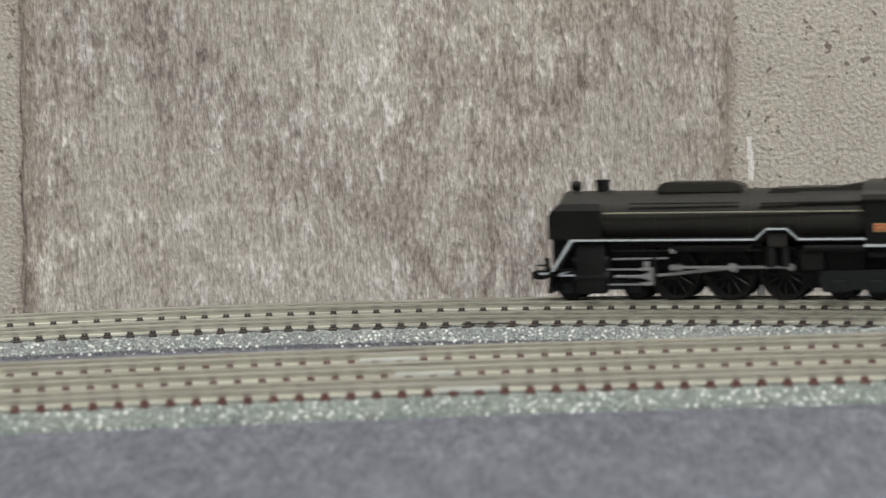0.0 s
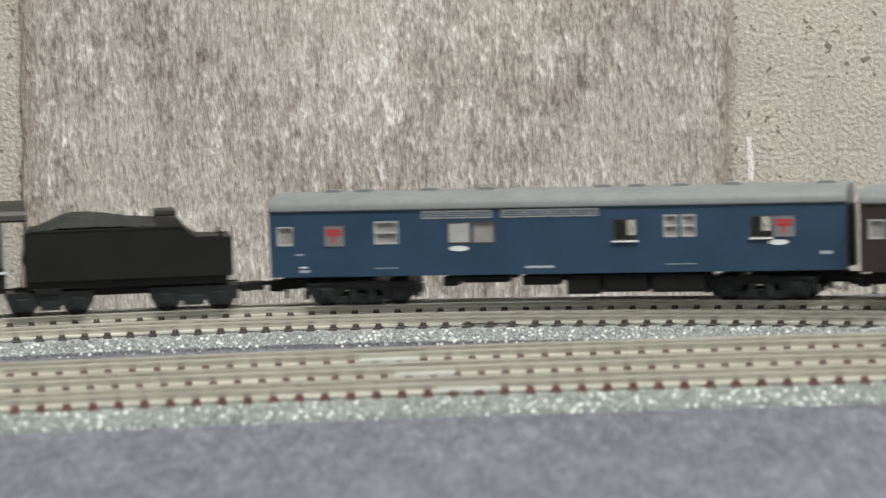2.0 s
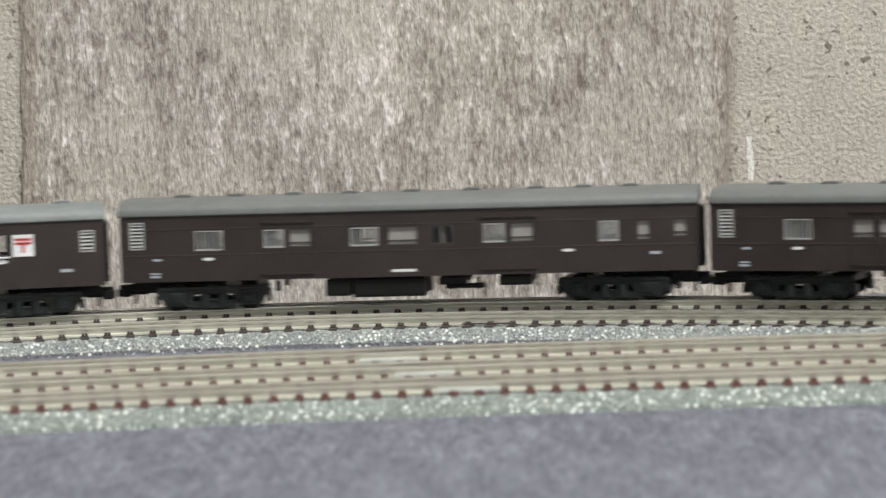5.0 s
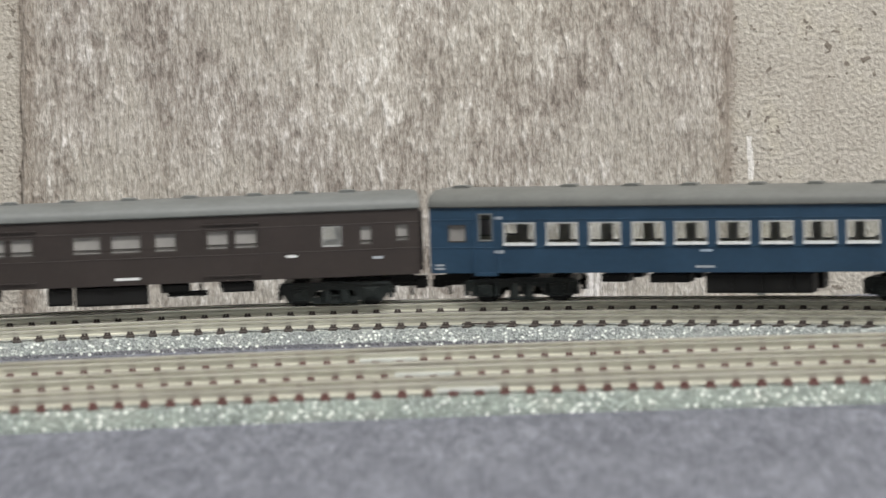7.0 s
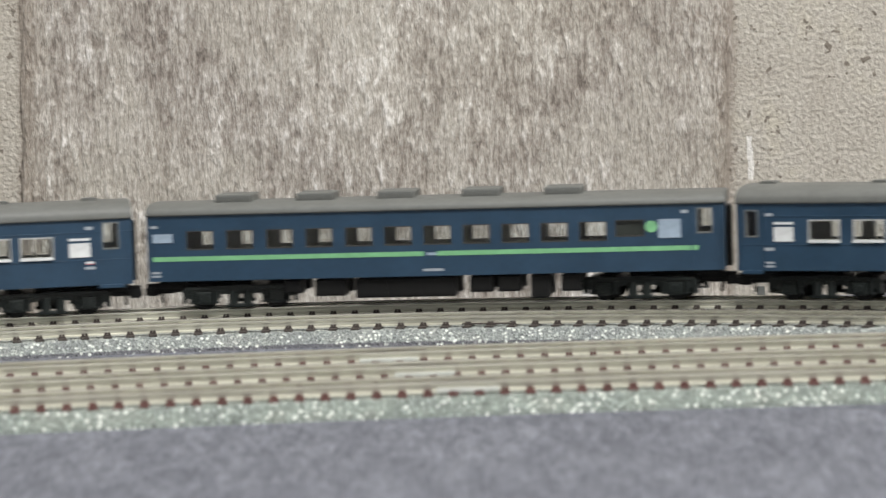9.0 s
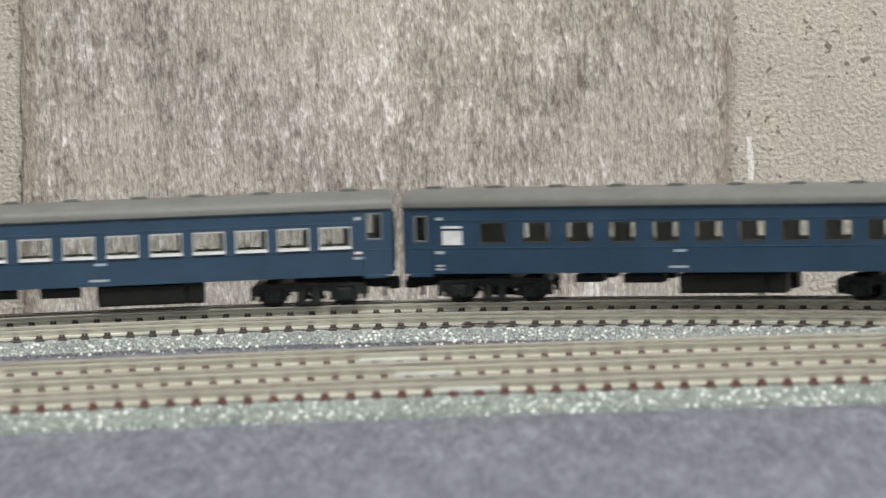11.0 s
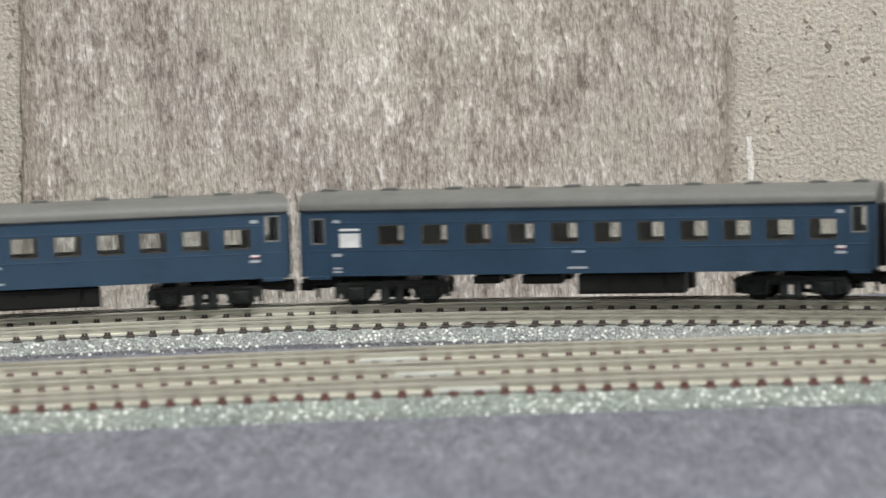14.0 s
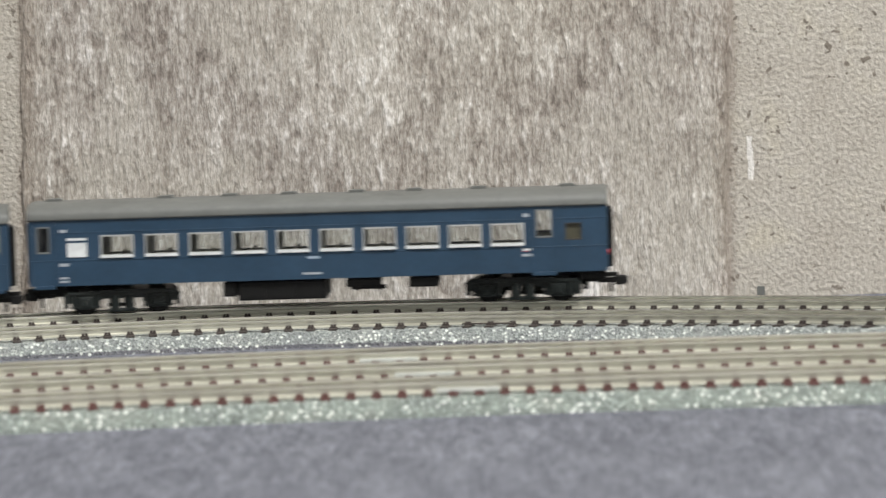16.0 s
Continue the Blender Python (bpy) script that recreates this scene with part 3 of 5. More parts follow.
def window(root, u0, u1, z0, z1, style, sill_bar=True):
    """Frame and pane of one window opening, on both sides of the body. Styles: silver, plain, bars, mullion, louvre, blind."""
    w, h = round(u1 - u0, 3), round(z1 - z0, 3)
    for d in (1, -1):
        at = (place((u0 + u1) / 2), 0, (z0 + z1) / 2)
        key = (style, w, h)
        if d < 0 and style in ("silver", "plain", "sillbar"):
            key = ("thin", w, h)

        def fr(bm):
            if key[0] == "thin":
                frame_ring(bm, -w / 2, w / 2, -h / 2 - (0.3 if w > 5 else 0), h / 2, 0.14, YS - 0.65, YS + 0.015)
            elif style in ("silver", "mullion", "shuttered", "shuttered_door", "door"):
                frame_ring(bm, -w / 2, w / 2, -h / 2, h / 2, 0.32 if style != "door" else 0.3, YS - 0.65, YS + 0.10, 0.25 if style == "silver" else 0.05)
                if style in ("mullion", "shuttered"):
                    box(bm, -w / 2 + 0.3, w / 2 - 0.3, YS - 0.5, YS + 0.06, -0.18, 0.18)
            elif style == "bars":
                frame_ring(bm, -w / 2, w / 2, -h / 2, h / 2, 0.22, YS - 0.65, YS + 0.02, 0.1)
                for k in range(6):
                    x = -w / 2 + w * (k + 1) / 7
                    box(bm, x - 0.11, x + 0.11, YS - 0.45, YS - 0.2, -h / 2, h / 2)
            elif style == "louvre":
                frame_ring(bm, -w / 2, w / 2, -h / 2, h / 2, 0.3, YS - 0.7, YS + 0.05)
                n = int(h / 0.85)
                for k in range(n):
                    z = -h / 2 + 0.35 + (h - 0.7) * (k + 0.5) / n
                    prism(bm, [(YS - 0.6, z + 0.3), (YS - 0.5, z + 0.36), (YS, z - 0.1), (YS - 0.1, z - 0.18)], -w / 2 + 0.2, w / 2 - 0.2, "x")
            else:
                frame_ring(bm, -w / 2, w / 2, -h / 2, h / 2, 0.2, YS - 0.65, YS + 0.015, 0.1)
                if style == "guard":
                    box(bm, -w / 2 + 0.15, w / 2 - 0.15, YS - 0.45, YS - 0.25, -h / 2 + 0.95, -h / 2 + 1.2)
        mat_of = {"silver": SILVER, "mullion": SILVER, "shuttered": SILVER, "shuttered_door": LOUVRE, "door": SMOKED, "louvre": LOUVRE, "bars": LOUVRE}.get(style, RIM)
        f = shared("window_frame", key, fr, mat_of, root, at, {"silver": "silver window frame", "louvre": "pale grey louvred window"}.get(style, ""))
        pane_mat = {"frosted": FROST, "guard": FROST, "shuttered": FROST, "shuttered_door": FROST, "blind": DARKWIN, "ochre": YELLOW, "louvre": DARKWIN}.get(style, GLASS)
        p = shared("pane", ("pane", w, h, pane_mat.name), lambda bm: box(bm, -w / 2 + 0.1, w / 2 - 0.1, YS - 0.6, YS - 0.52, -h / 2 + 0.1, h / 2 - 0.1), pane_mat, f)
        p.visible_shadow = pane_mat is not GLASS
        if d < 0:
            f.rotation_euler = (0, 0, math.pi)
        if style == "silver" and d > 0:
            tile_at(root, "window_sill", WHITE, u0 + 0.02, u1 - 0.02, z0 - 0.12, z0 + 0.42, "white window sill", y=YS + 0.09, thick=0.3)
        if sill_bar and style == "sillbar" and d > 0:
            tile_at(root, "window_sill", WHITE, u0 - 0.2, u1 + 0.2, z0 - 0.25, z0 + 0.1, "white window sill", thick=0.5)


def seats(bm, u0, u1, pitch, high):
    """Rows of high-backed seats on a moulded floor."""
    u = u0
    while u < u1:
        x = place(u)
        for d in (-1, 1):
            prism(bm, [(x - 0.35, 10), (x + 0.35, 10), (x + 0.25, high), (x - 0.25, high)], d * 2.2 if d > 0 else -8.4, 8.4 if d > 0 else -2.2)
            box(bm, x - 3.0, x + 3.0, 2.2 if d > 0 else -8.4, 8.4 if d > 0 else -2.2, 10, 12.6)
        u += pitch
    box(bm, -HALF + 1, HALF - 1, -8.7, 8.7, 9.4, 10.0)


def under_box(root, u0, u1, z0, z1, y0=3.0, y1=8.4, name="equipment_box"):
    w, h = round(u1 - u0, 3), round(z1 - z0, 3)

    def build(bm):
        box(bm, -w / 2, w / 2, y0, y1, -h / 2, h / 2, min(0.3, h / 5))
        n = max(1, int(w / 6))
        for k in range(n):
            a = -w / 2 + w * k / n
            box(bm, a + 0.5, a + w / n - 0.5, y1 - 0.1, y1 + 0.25, -h / 2 + 0.5, h / 2 - 0.4)
    shared(name, (name, w, h, y0, y1), build, BLACK, root, (place((u0 + u1) / 2), 0, (z0 + z1) / 2), "black underframe equipment box")
    o = shared(name, (name, w, h, y0, y1), build, BLACK, root, (place((u0 + u1) / 2), 0, (z0 + z1) / 2))
    o.rotation_euler = (0, 0, math.pi)


def tank(root, u0, u1, z, r=1.3):
    w = round(u1 - u0, 3)

    def build(bm):
        tube(bm, (-w / 2, 6.6, 0), (w / 2, 6.6, 0), r, n=16)
        for x in (-w / 3, w / 3):
            box(bm, x - 0.3, x + 0.3, 5.2, 8.0, -r - 0.1, 2.0)
    shared("air_tank", ("tank", w, r), build, BLACK, root, (place((u0 + u1) / 2), 0, z), smooth=True)


def coach(label, paint_mat, roof_mat, holes, top, style, solebar=True, ribs=(), seat=None, vents=(), coolers=(), inside=None):
    root = empty("coach")
    tagged(root, label, "model coach", "coaches of the model train")
    cuts = [(place((h[0] + h[1]) / 2) - (h[1] - h[0]) / 2, place((h[0] + h[1]) / 2) + (h[1] - h[0]) / 2, h[2], h[3]) for h in holes]
    bm = bmesh.new()
    side_walls(bm, -HALF, HALF, SILL, EAVE, cuts, YS, 0.7, (1,))
    # the aisle side has slightly deeper windows
    deep = [(a, b, c - 0.3, e) if b - a > 5 else (a, b, c, e) for a, b, c, e in cuts]
    side_walls(bm, -HALF, HALF, SILL, EAVE, deep, YS, 0.7, (-1,))
    part("body", bm, paint_mat, root)
    bm = bmesh.new()
    side_walls(bm, -HALF + 1.5, HALF - 1.5, 10.4, EAVE - 0.3, cuts, YS - 0.72, 0.1, (1,))
    side_walls(bm, -HALF + 1.5, HALF - 1.5, 10.4, EAVE - 0.3, deep, YS - 0.72, 0.1, (-1,))
    part("lining", bm, LINING, root, "pale olive inner lining")
    for d in (1, -1):
        bm = bmesh.new()
        # end wall with a gangway opening
        prism(bm, [(-YS + 0.9, SILL), (-2.6, SILL), (-2.6, 21.5), (2.6, 21.5), (2.6, SILL), (YS - 0.9, SILL), (YS - 0.9, EAVE), (-YS + 0.9, EAVE)], d * HALF - d * 0.9, d * HALF, "x")
        part("end_wall", bm, paint_mat, root)
        bm = bmesh.new()
        x0, x1 = (HALF, HALF + 1.3) if d > 0 else (-HALF - 1.3, -HALF)
        for y in (-3.1, 2.5):
            box(bm, x0, x1, y, y + 0.6, SILL + 0.4, 21.8, 0.1)
        box(bm, x0, x1, -3.1, 3.1, 21.8, 22.4, 0.1)
        for k in range(3):
            xk = x0 + (x1 - x0) * (k + 0.5) / 3
            box(bm, xk - 0.12, xk + 0.12, -3.4, 3.4, SILL + 0.3, 22.7)
        part("gangway", bm, BLACK, root, "black gangway bellows")
        k = shared("coupler", "knuckle", knuckle, BLACK, root, (d * (HALF - 3.2), 0, 0), "black knuckle coupler")
        if d < 0:
            k.rotation_euler = (0, 0, math.pi)
    shared("roof", ("roof", top, roof_mat.name), lambda bm: roof_mesh(bm, top), roof_mat, root, label="moulded grey arched roof", smooth=True)
    for u in vents:
        shared("ventilator", ("vent", roof_mat.name), ventilator, roof_mat, root, (place(u), 0, top - 0.12))
    for u in coolers:
        a = shared("air_conditioner", "cooler", cooler, ROOF_D, root, (place(u), 0, top - 0.25), "flat grey roof air conditioner")
        for k in range(7):
            shared("grille_slat", "grille", lambda bm: box(bm, -0.3, 0.3, -5.3, 5.3, 0.45, 1.2), ROOF_D, a, (-3.3 + k * 1.1, 0, 0))
    # rain strip under the roof and belt rails along both sides
    for z, hh, pr in ((EAVE - 0.15, 0.3, 0.22),) + tuple((r, 0.22, 0.08) for r in ribs):
        bm = bmesh.new()
        for d in (1, -1):
            spans = [(-HALF + 0.3, HALF - 0.3)]
            for a, b, c, e in sorted(cuts):
                if c < z + hh and e > z - hh and b - a > 1:
                    x0, x1 = spans.pop()
                    spans += [(x0, a - 0.15), (b + 0.15, x1)]
            for a, b in spans:
                if b > a:
                    wall, lip = d * (YS - 0.05), d * (YS + pr)
                    prism(bm, [(wall, z - hh / 2), (lip, z - hh / 2), (lip, z), (wall, z + hh / 2)], a, b, "x")
        part("belt_rail" if z < 22 else "rain_strip", bm, paint_mat, root)
    # floor, and the drawbar boxes between bogies and couplers
    bm = bmesh.new()
    box(bm, -HALF + 0.6, HALF - 0.6, -YS + 0.95, YS - 0.95, SILL + 0.05, 9.4)
    part("underframe", bm, BLACK, root)
    for d in (1, -1):
        bm = bmesh.new()
        box(bm, *sorted((d * (HALF - 22), d * (HALF - 0.4))), -2.2, 2.2, 6.3, 7.9, 0.2)
        box(bm, *sorted((d * (HALF - 1.0), d * (HALF + 2.3))), -1.0, 1.0, 6.7, 7.6, 0.1)
        box(bm, *sorted((d * (HALF - 7.5), d * (HALF - 1.5))), -3.2, 3.2, 7.6, SILL + 0.1, 0.1)
        part("drawbar", bm, BLACK, root, "black drawbar under the coach end")
    bm = bmesh.new()
    if seat:
        seats(bm, *seat)
    else:
        box(bm, -HALF + 1, HALF - 1, -8.7, 8.7, 9.4, 10.2)
        for x in (-40, -8, 18, 46):
            box(bm, x - 0.4, x + 0.4, -8.6, 8.6, 10.2, 23.4)
    part("interior", bm, inside or (SEAT if seat else INSIDE), root, "moulded plastic interior")
    for u in (20.2, 113.9):
        bogie(root, place(u), style)
    return root


def prints(root, spots):
    """Small unreadable lettering as plain bars: (u, z, width, height, material)."""
    for u, z, w, h, m in spots:
        tile_at(root, "lettering", m, u - w / 2, u + w / 2, z - h / 2, z + h / 2, thick=0.04)


def ellipse_bar(root, u, z, w, h, material, label=""):
    def build(bm):
        prism(bm, [(w / 2 * math.cos(a), h / 2 * math.sin(a)) for a in (2 * math.pi * k / 18 for k in range(18))], 0, 0.1)
    shared("badge", ("badge", w, h, material.name), build, material, root, (place(u), YS + 0.02, z), label)


def postal_sign(root, u0, u1, z0, z1, back):
    """A framed panel with a red mark of two bars and a stem."""
    tile_at(root, "sign_panel", back, u0, u1, z0, z1, "panel with a red mark", thick=0.16)
    c = (u0 + u1) / 2
    for a in (0.40, 0.22):
        z = z1 - (z1 - z0) * a
        tile_at(root, "red_bar", RED, u0 + 0.5, u1 - 0.5, z - 0.28, z + 0.28, y=YS + 0.16, thick=0.06)
    tile_at(root, "red_bar", RED, c - 0.35, c + 0.35, z0 + 0.9, z1 - (z1 - z0) * 0.40, y=YS + 0.16, thick=0.06)


# ---- the coaches ----
COACHES = []


def mail_car_blue():
    wins = [(2.9, 6.6, 15.9, 20.3, "shuttered_door"), (13.4, 18.4, 15.5, 20.5, "blind"), (25.0, 30.5, 16.0, 21.2, "shuttered"), (41.6, 47.0, 15.8, 20.8, "plain"), (47.3, 52.6, 15.8, 20.8, "frosted"),
            (79.5, 84.9, 15.9, 20.8, "sillbar"), (91.2, 94.4, 16.6, 21.6, "shuttered"), (95.3, 98.5, 16.6, 21.6, "shuttered"), (111.2, 116.0, 16.1, 21.0, "sillbar"), (116.3, 121.5, 16.1, 21.1, "blind"), ]
    c = coach("blue model mail van with pale grey roof and louvre strips", BLUE, ROOF_L, wins, 27.5, "plate", inside=PALEIN, vents=(14, 21, 36, 49, 76, 84, 94, 106, 128))
    for w in wins:
        window(c, *w)
    postal_sign(c, 13.6, 18.2, 15.7, 20.3, SMOKED)
    postal_sign(c, 116.5, 121.3, 16.3, 20.9, SMOKED)
    for u0, u1, n in ((35.8, 52.2, 3), (54.0, 76.6, 4)):
        for k in range(n):
            a, b = u0 + (u1 - u0) * k / n, u0 + (u1 - u0) * (k + 1) / n - 0.3
            tile_at(c, "louvre_strip", LOUVRE, a, b, 21.6, 23.4, "grey louvre strip", thick=0.1)
            for q in range(3):
                tile_at(c, "louvre_slat", BLUE, a + 0.2, b - 0.2, 21.95 + q * 0.45, 22.15 + q * 0.45, y=YS + 0.1, thick=0.08)
    for u0, u1 in ((42.0, 46.6),):
        tile_at(c, "sign_panel", LOUVRE, u0, u1, 16.2, 20.4, thick=0.1)
    ellipse_bar(c, 44.2, 14.8, 4.6, 1.2, WHITE, "white oval badge")
    ellipse_bar(c, 117.5, 15.1, 4.6, 1.2, WHITE, "white oval badge")
    prints(c, [(8.0, 13.9, 1.8, 0.35, FADED), (8.8, 11.0, 1.8, 0.4, WHITE), (9.0, 10.1, 2.4, 0.6, FADED), (62.5, 10.4, 6.5, 0.55, FADED), (128.6, 12.7, 2.8, 0.7, FADED), (27.6, 10.6, 5.5, 0.15, FADED), (95, 10.6, 7.0, 0.15, FADED)])
    for b in ((40.0, 43.4, 6.2, 8.3), (44.5, 55, 6.9, 8.3), (58.2, 66.6, 6.2, 8.3), (68.4, 76, 4.0, 8.3), (77, 87, 4.4, 8.3), (88, 100, 4.2, 8.3)):
        under_box(c, *b)
    return c


def mail_car_brown():
    wins = [(2.9, 6.6, 16.0, 20.3, "shuttered_door"), (14.2, 19.6, 15.4, 20.3, "blind"), (19.9, 25.2, 15.5, 20.4, "sillbar"), (31.3, 36.8, 16.0, 21.2, "shuttered"), (37.6, 43.1, 16.0, 21.2, "shuttered"), (49.6, 54.7, 15.9, 20.6, "sillbar"),
            (58.2, 63.2, 15.8, 20.5, "sillbar"), (63.6, 68.8, 15.8, 20.5, "sillbar"), (74.8, 80.1, 15.9, 20.7, "sillbar"), (87.2, 92.3, 16.4, 21.6, "shuttered"), (93.5, 98.7, 16.4, 21.6, "shuttered"), (105.5, 110.6, 16.1, 21.1, "sillbar"), (111.4, 116.6, 15.9, 21.2, "blind"), (127.4, 130.7, 16.5, 21.4, "louvre")]
    c = coach("brown model mail van with red-marked white panels and grey roof", BROWN, ROOF_L, wins, 27.2, "plate", inside=PALEIN, vents=(12, 47, 61, 75, 90, 104, 124))
    for w in wins:
        window(c, *w)
    postal_sign(c, 14.4, 19.4, 15.6, 20.1, WHITE)
    postal_sign(c, 111.6, 116.4, 16.1, 21.0, WHITE)
    ellipse_bar(c, 22.4, 14.5, 4.6, 1.2, WHITE, "white oval badge")
    ellipse_bar(c, 108.0, 15.1, 4.6, 1.2, WHITE, "white oval badge")
    prints(c, [(8.6, 14.0, 1.6, 0.5, FADED), (8.6, 10.9, 2.2, 0.4, FADED), (8.6, 10.1, 2.4, 0.6, WHITE), (62, 10.4, 5.5, 0.55, FADED), (124, 12.5, 2.8, 0.7, FADED), (36.5, 10.8, 11, 0.15, FADED), (92.5, 10.8, 11, 0.15, FADED)])
    under_box(c, 41, 50.2, 4.4, 8.4)
    under_box(c, 83, 89.4, 7.2, 8.4)
    under_box(c, 35.4, 36.4, 6.0, 8.4, 6.0, 7.5, "brake_rod")
    under_box(c, 62, 63, 5.0, 8.4, 6.0, 7.5, "brake_rod")
    tank(c, 70.5, 77.5, 6.6, 0.8)
    return c


def baggage_car(k):
    wins = [(3.2, 6.6, 16.2, 22.4, "louvre"), (17.7, 24.2, 15.7, 20.2, "bars"), (33.2, 37.9, 16.0, 20.1, "bars" if k else "guard"), (39.0, 44.0, 16.0, 20.1, "guard"), (52.8, 59.2, 15.9, 20.1, "bars" if k else "guard"), (61.4, 68.2, 15.9, 20.1, "guard"), (71.3, 76.2, 15.9, 20.2, "plain" if k else "guard"),
            (83.2, 88.2, 16.0, 20.3, "bars" if k else "guard"), (89.6, 94.8, 16.0, 20.3, "guard"), (110.0, 114.5, 15.7, 20.3, "bars"), (119.0, 121.8, 15.8, 20.2, "guard"), (127.6, 130.5, 16.3, 20.3, "guard")]
    c = coach("grape-brown model baggage coach with belt rails and grey roof", BROWN, ROOF_B, wins, 27.4, "plate", ribs=(14.8, 20.7), vents=(14, 26, 39, 52, 66, 80, 95, 106, 117))
    for w in wins:
        window(c, *w)
    for u0, u1 in ((32.4, 44.6), (82.4, 95.4)):
        tile_at(c, "door_rail", BROWN, u0, u1, 21.6, 21.9, thick=0.35)
        tile_at(c, "door_rail", BROWN, u0, u1, 9.9, 10.2, thick=0.35)
        for u in (u0, (u0 + u1) / 2, u1):
            tile_at(c, "door_edge", BROWN, u - 0.12, u + 0.12, 10.2, 21.6, thick=0.16)
    ellipse_bar(c, 20.8, 13.8, 2.8, 0.7, WHITE, "white oval badge")
    ellipse_bar(c, 102.7, 13.9, 2.8, 0.7, WHITE, "white oval badge")
    prints(c, [(9.3, 13.8, 2.0, 0.5, FADED), (8.8, 10.7, 2.3, 0.35, FADED), (8.8, 10.0, 2.3, 0.5, FADED), (64.8, 10.2, 5.6, 0.6, WHITE), (123.0, 12.9, 2.4, 0.6, FADED)])
    under_box(c, 46.7, 52.5, 4.6, 8.4)
    under_box(c, 53, 69.5, 4.2, 8.4)
    under_box(c, 72.5, 79, 6.6, 8.4)
    under_box(c, 86.5, 94, 6.2, 8.4)
    tank(c, 74, 83, 6.2, 0.6)
    under_box(c, 35.3, 36.4, 6.0, 8.4, 6.0, 7.5, "brake_rod")
    return c


def day_coach(style, label):
    """style: 'lavatory_first', 'lavatory_last', 'eleven' (all with silver window frames) or 'plain'."""
    if style == "lavatory_first":
        wins = [(5.4, 9.7, 15.8, 19.8, "frosted"), (12.4, 15.8, 16.0, 22.3, "door")] + [(18.1 + 9.86 * i, 25.7 + 9.86 * i, 15.1, 20.2, "silver") for i in range(10)] + [(126.2, 130.0, 16.8, 23.0, "door")]
        sign, door, seat = (118.3, 123.1), ((11.2, 17.0), (124.6, 131.4)), (22.0, 112, 9.86, 15.7)
    elif style == "lavatory_last":
        wins = [(3.0, 6.1, 16.2, 22.3, "door")] + [(17.0 + 9.87 * i, 24.6 + 9.87 * i, 15.1, 20.1, "silver") for i in range(10)] + [(116.3, 120.1, 16.6, 23.0, "door"), (123.3, 127.0, 15.9, 19.8, "ochre")]
        sign, door, seat = (9.7, 14.2), ((2.0, 7.2), (115.0, 121.4)), (20.8, 112, 9.87, 15.7)
    elif style == "eleven":
        wins = [(3.0, 6.1, 16.2, 22.3, "door")] + [(17.0 + 9.87 * i, 24.3 + 9.87 * i, 15.1, 20.1, "silver") for i in range(11)] + [(126.9, 130.6, 16.8, 22.9, "door")]
        sign, door, seat = (9.4, 13.9), ((2.0, 7.2), (125.8, 131.8)), (20.8, 122, 9.87, 15.7)
    else:
        wins = [(3.7, 7.0, 16.0, 22.0, "door")] + [(18.9 + 9.9 * i, 25.0 + 9.9 * i, 15.6, 20.3, "plain") for i in range(11)] + [(127.6, 131.1, 17.0, 23.0, "door")]
        sign, door, seat = (10.2, 14.9), ((2.4, 8.2), (126.4, 132.2)), (18.0, 122, 9.9, 14.6)
    c = coach(label, BLUE, ROOF_D, wins, 27.6, "beam", ribs=(14.6, 20.9), seat=seat, vents=(6, 20, 34.5, 48.5, 62, 76, 90, 104, 119, 129) if style == "plain" else (6, 31, 45.5, 59, 74.5, 88, 103, 124))
    for w in wins:
        window(c, *w)
    a, b = sign
    tile_at(c, "sign_panel", WHITE, a, b, 15.3, 18.5, "white blank class sign", thick=0.14)
    tile_at(c, "sign_bar", WHITE, a, b, 19.05, 19.6, thick=0.1)
    for u0, u1 in door:
        for u in (u0, u1):
            tile_at(c, "door_edge", BLUE, u - 0.14, u + 0.14, 9.0, 23.4, thick=0.2)
        bm = bmesh.new()
        box(bm, place(u1) + 0.3, place(u0) - 0.3, YS - 0.6, YS + 0.35, 8.1, 8.9, 0.1)
        part("door_step", bm, BLUE, c)
    ends = {"lavatory_first": (17.2, 123.0), "lavatory_last": (9.0, 114.2), "eleven": (8.4, 124.9), "plain": (9.6, 125.0)}[style]
    tail = {"lavatory_first": 3.4, "lavatory_last": 8.9, "eleven": 8.5, "plain": 9.6}[style]
    red_end = ends[1]
    prints(c, [(ends[0], 21.2, 1.7, 0.75, FADED), (ends[1], 21.8, 1.7, 0.75, FADED), (ends[0], 13.6, 2.2, 0.7, FADED), (red_end, 14.0, 2.0, 0.55, WHITE), (red_end, 13.7, 2.0, 0.2, RED), (red_end, 12.8, 2.4, 0.6, FADED),
               (tail, 10.6, 2.0, 0.45, FADED), (tail, 9.8, 2.2, 0.45, FADED), (64.8, 13.7, 2.8, 0.55, PALEBLUE), (64.4, 10.1, 4.4, 0.5, FADED)])
    if style == "lavatory_last":
        under_box(c, 44, 47, 5.2, 8.4)
        under_box(c, 47.3, 67.5, 4.2, 8.4)
        under_box(c, 72, 79.5, 6.6, 8.4)
        under_box(c, 86.5, 93.2, 6.2, 8.4)
        tank(c, 73, 81, 6.4, 0.5)
    else:
        under_box(c, 40, 46.3, 6.6, 8.4)
        under_box(c, 51.2, 60.3, 6.4, 8.4)
        under_box(c, 64.2, 84, 4.0, 8.4)
        under_box(c, 84.3, 88.6, 4.0, 8.4)
    return c


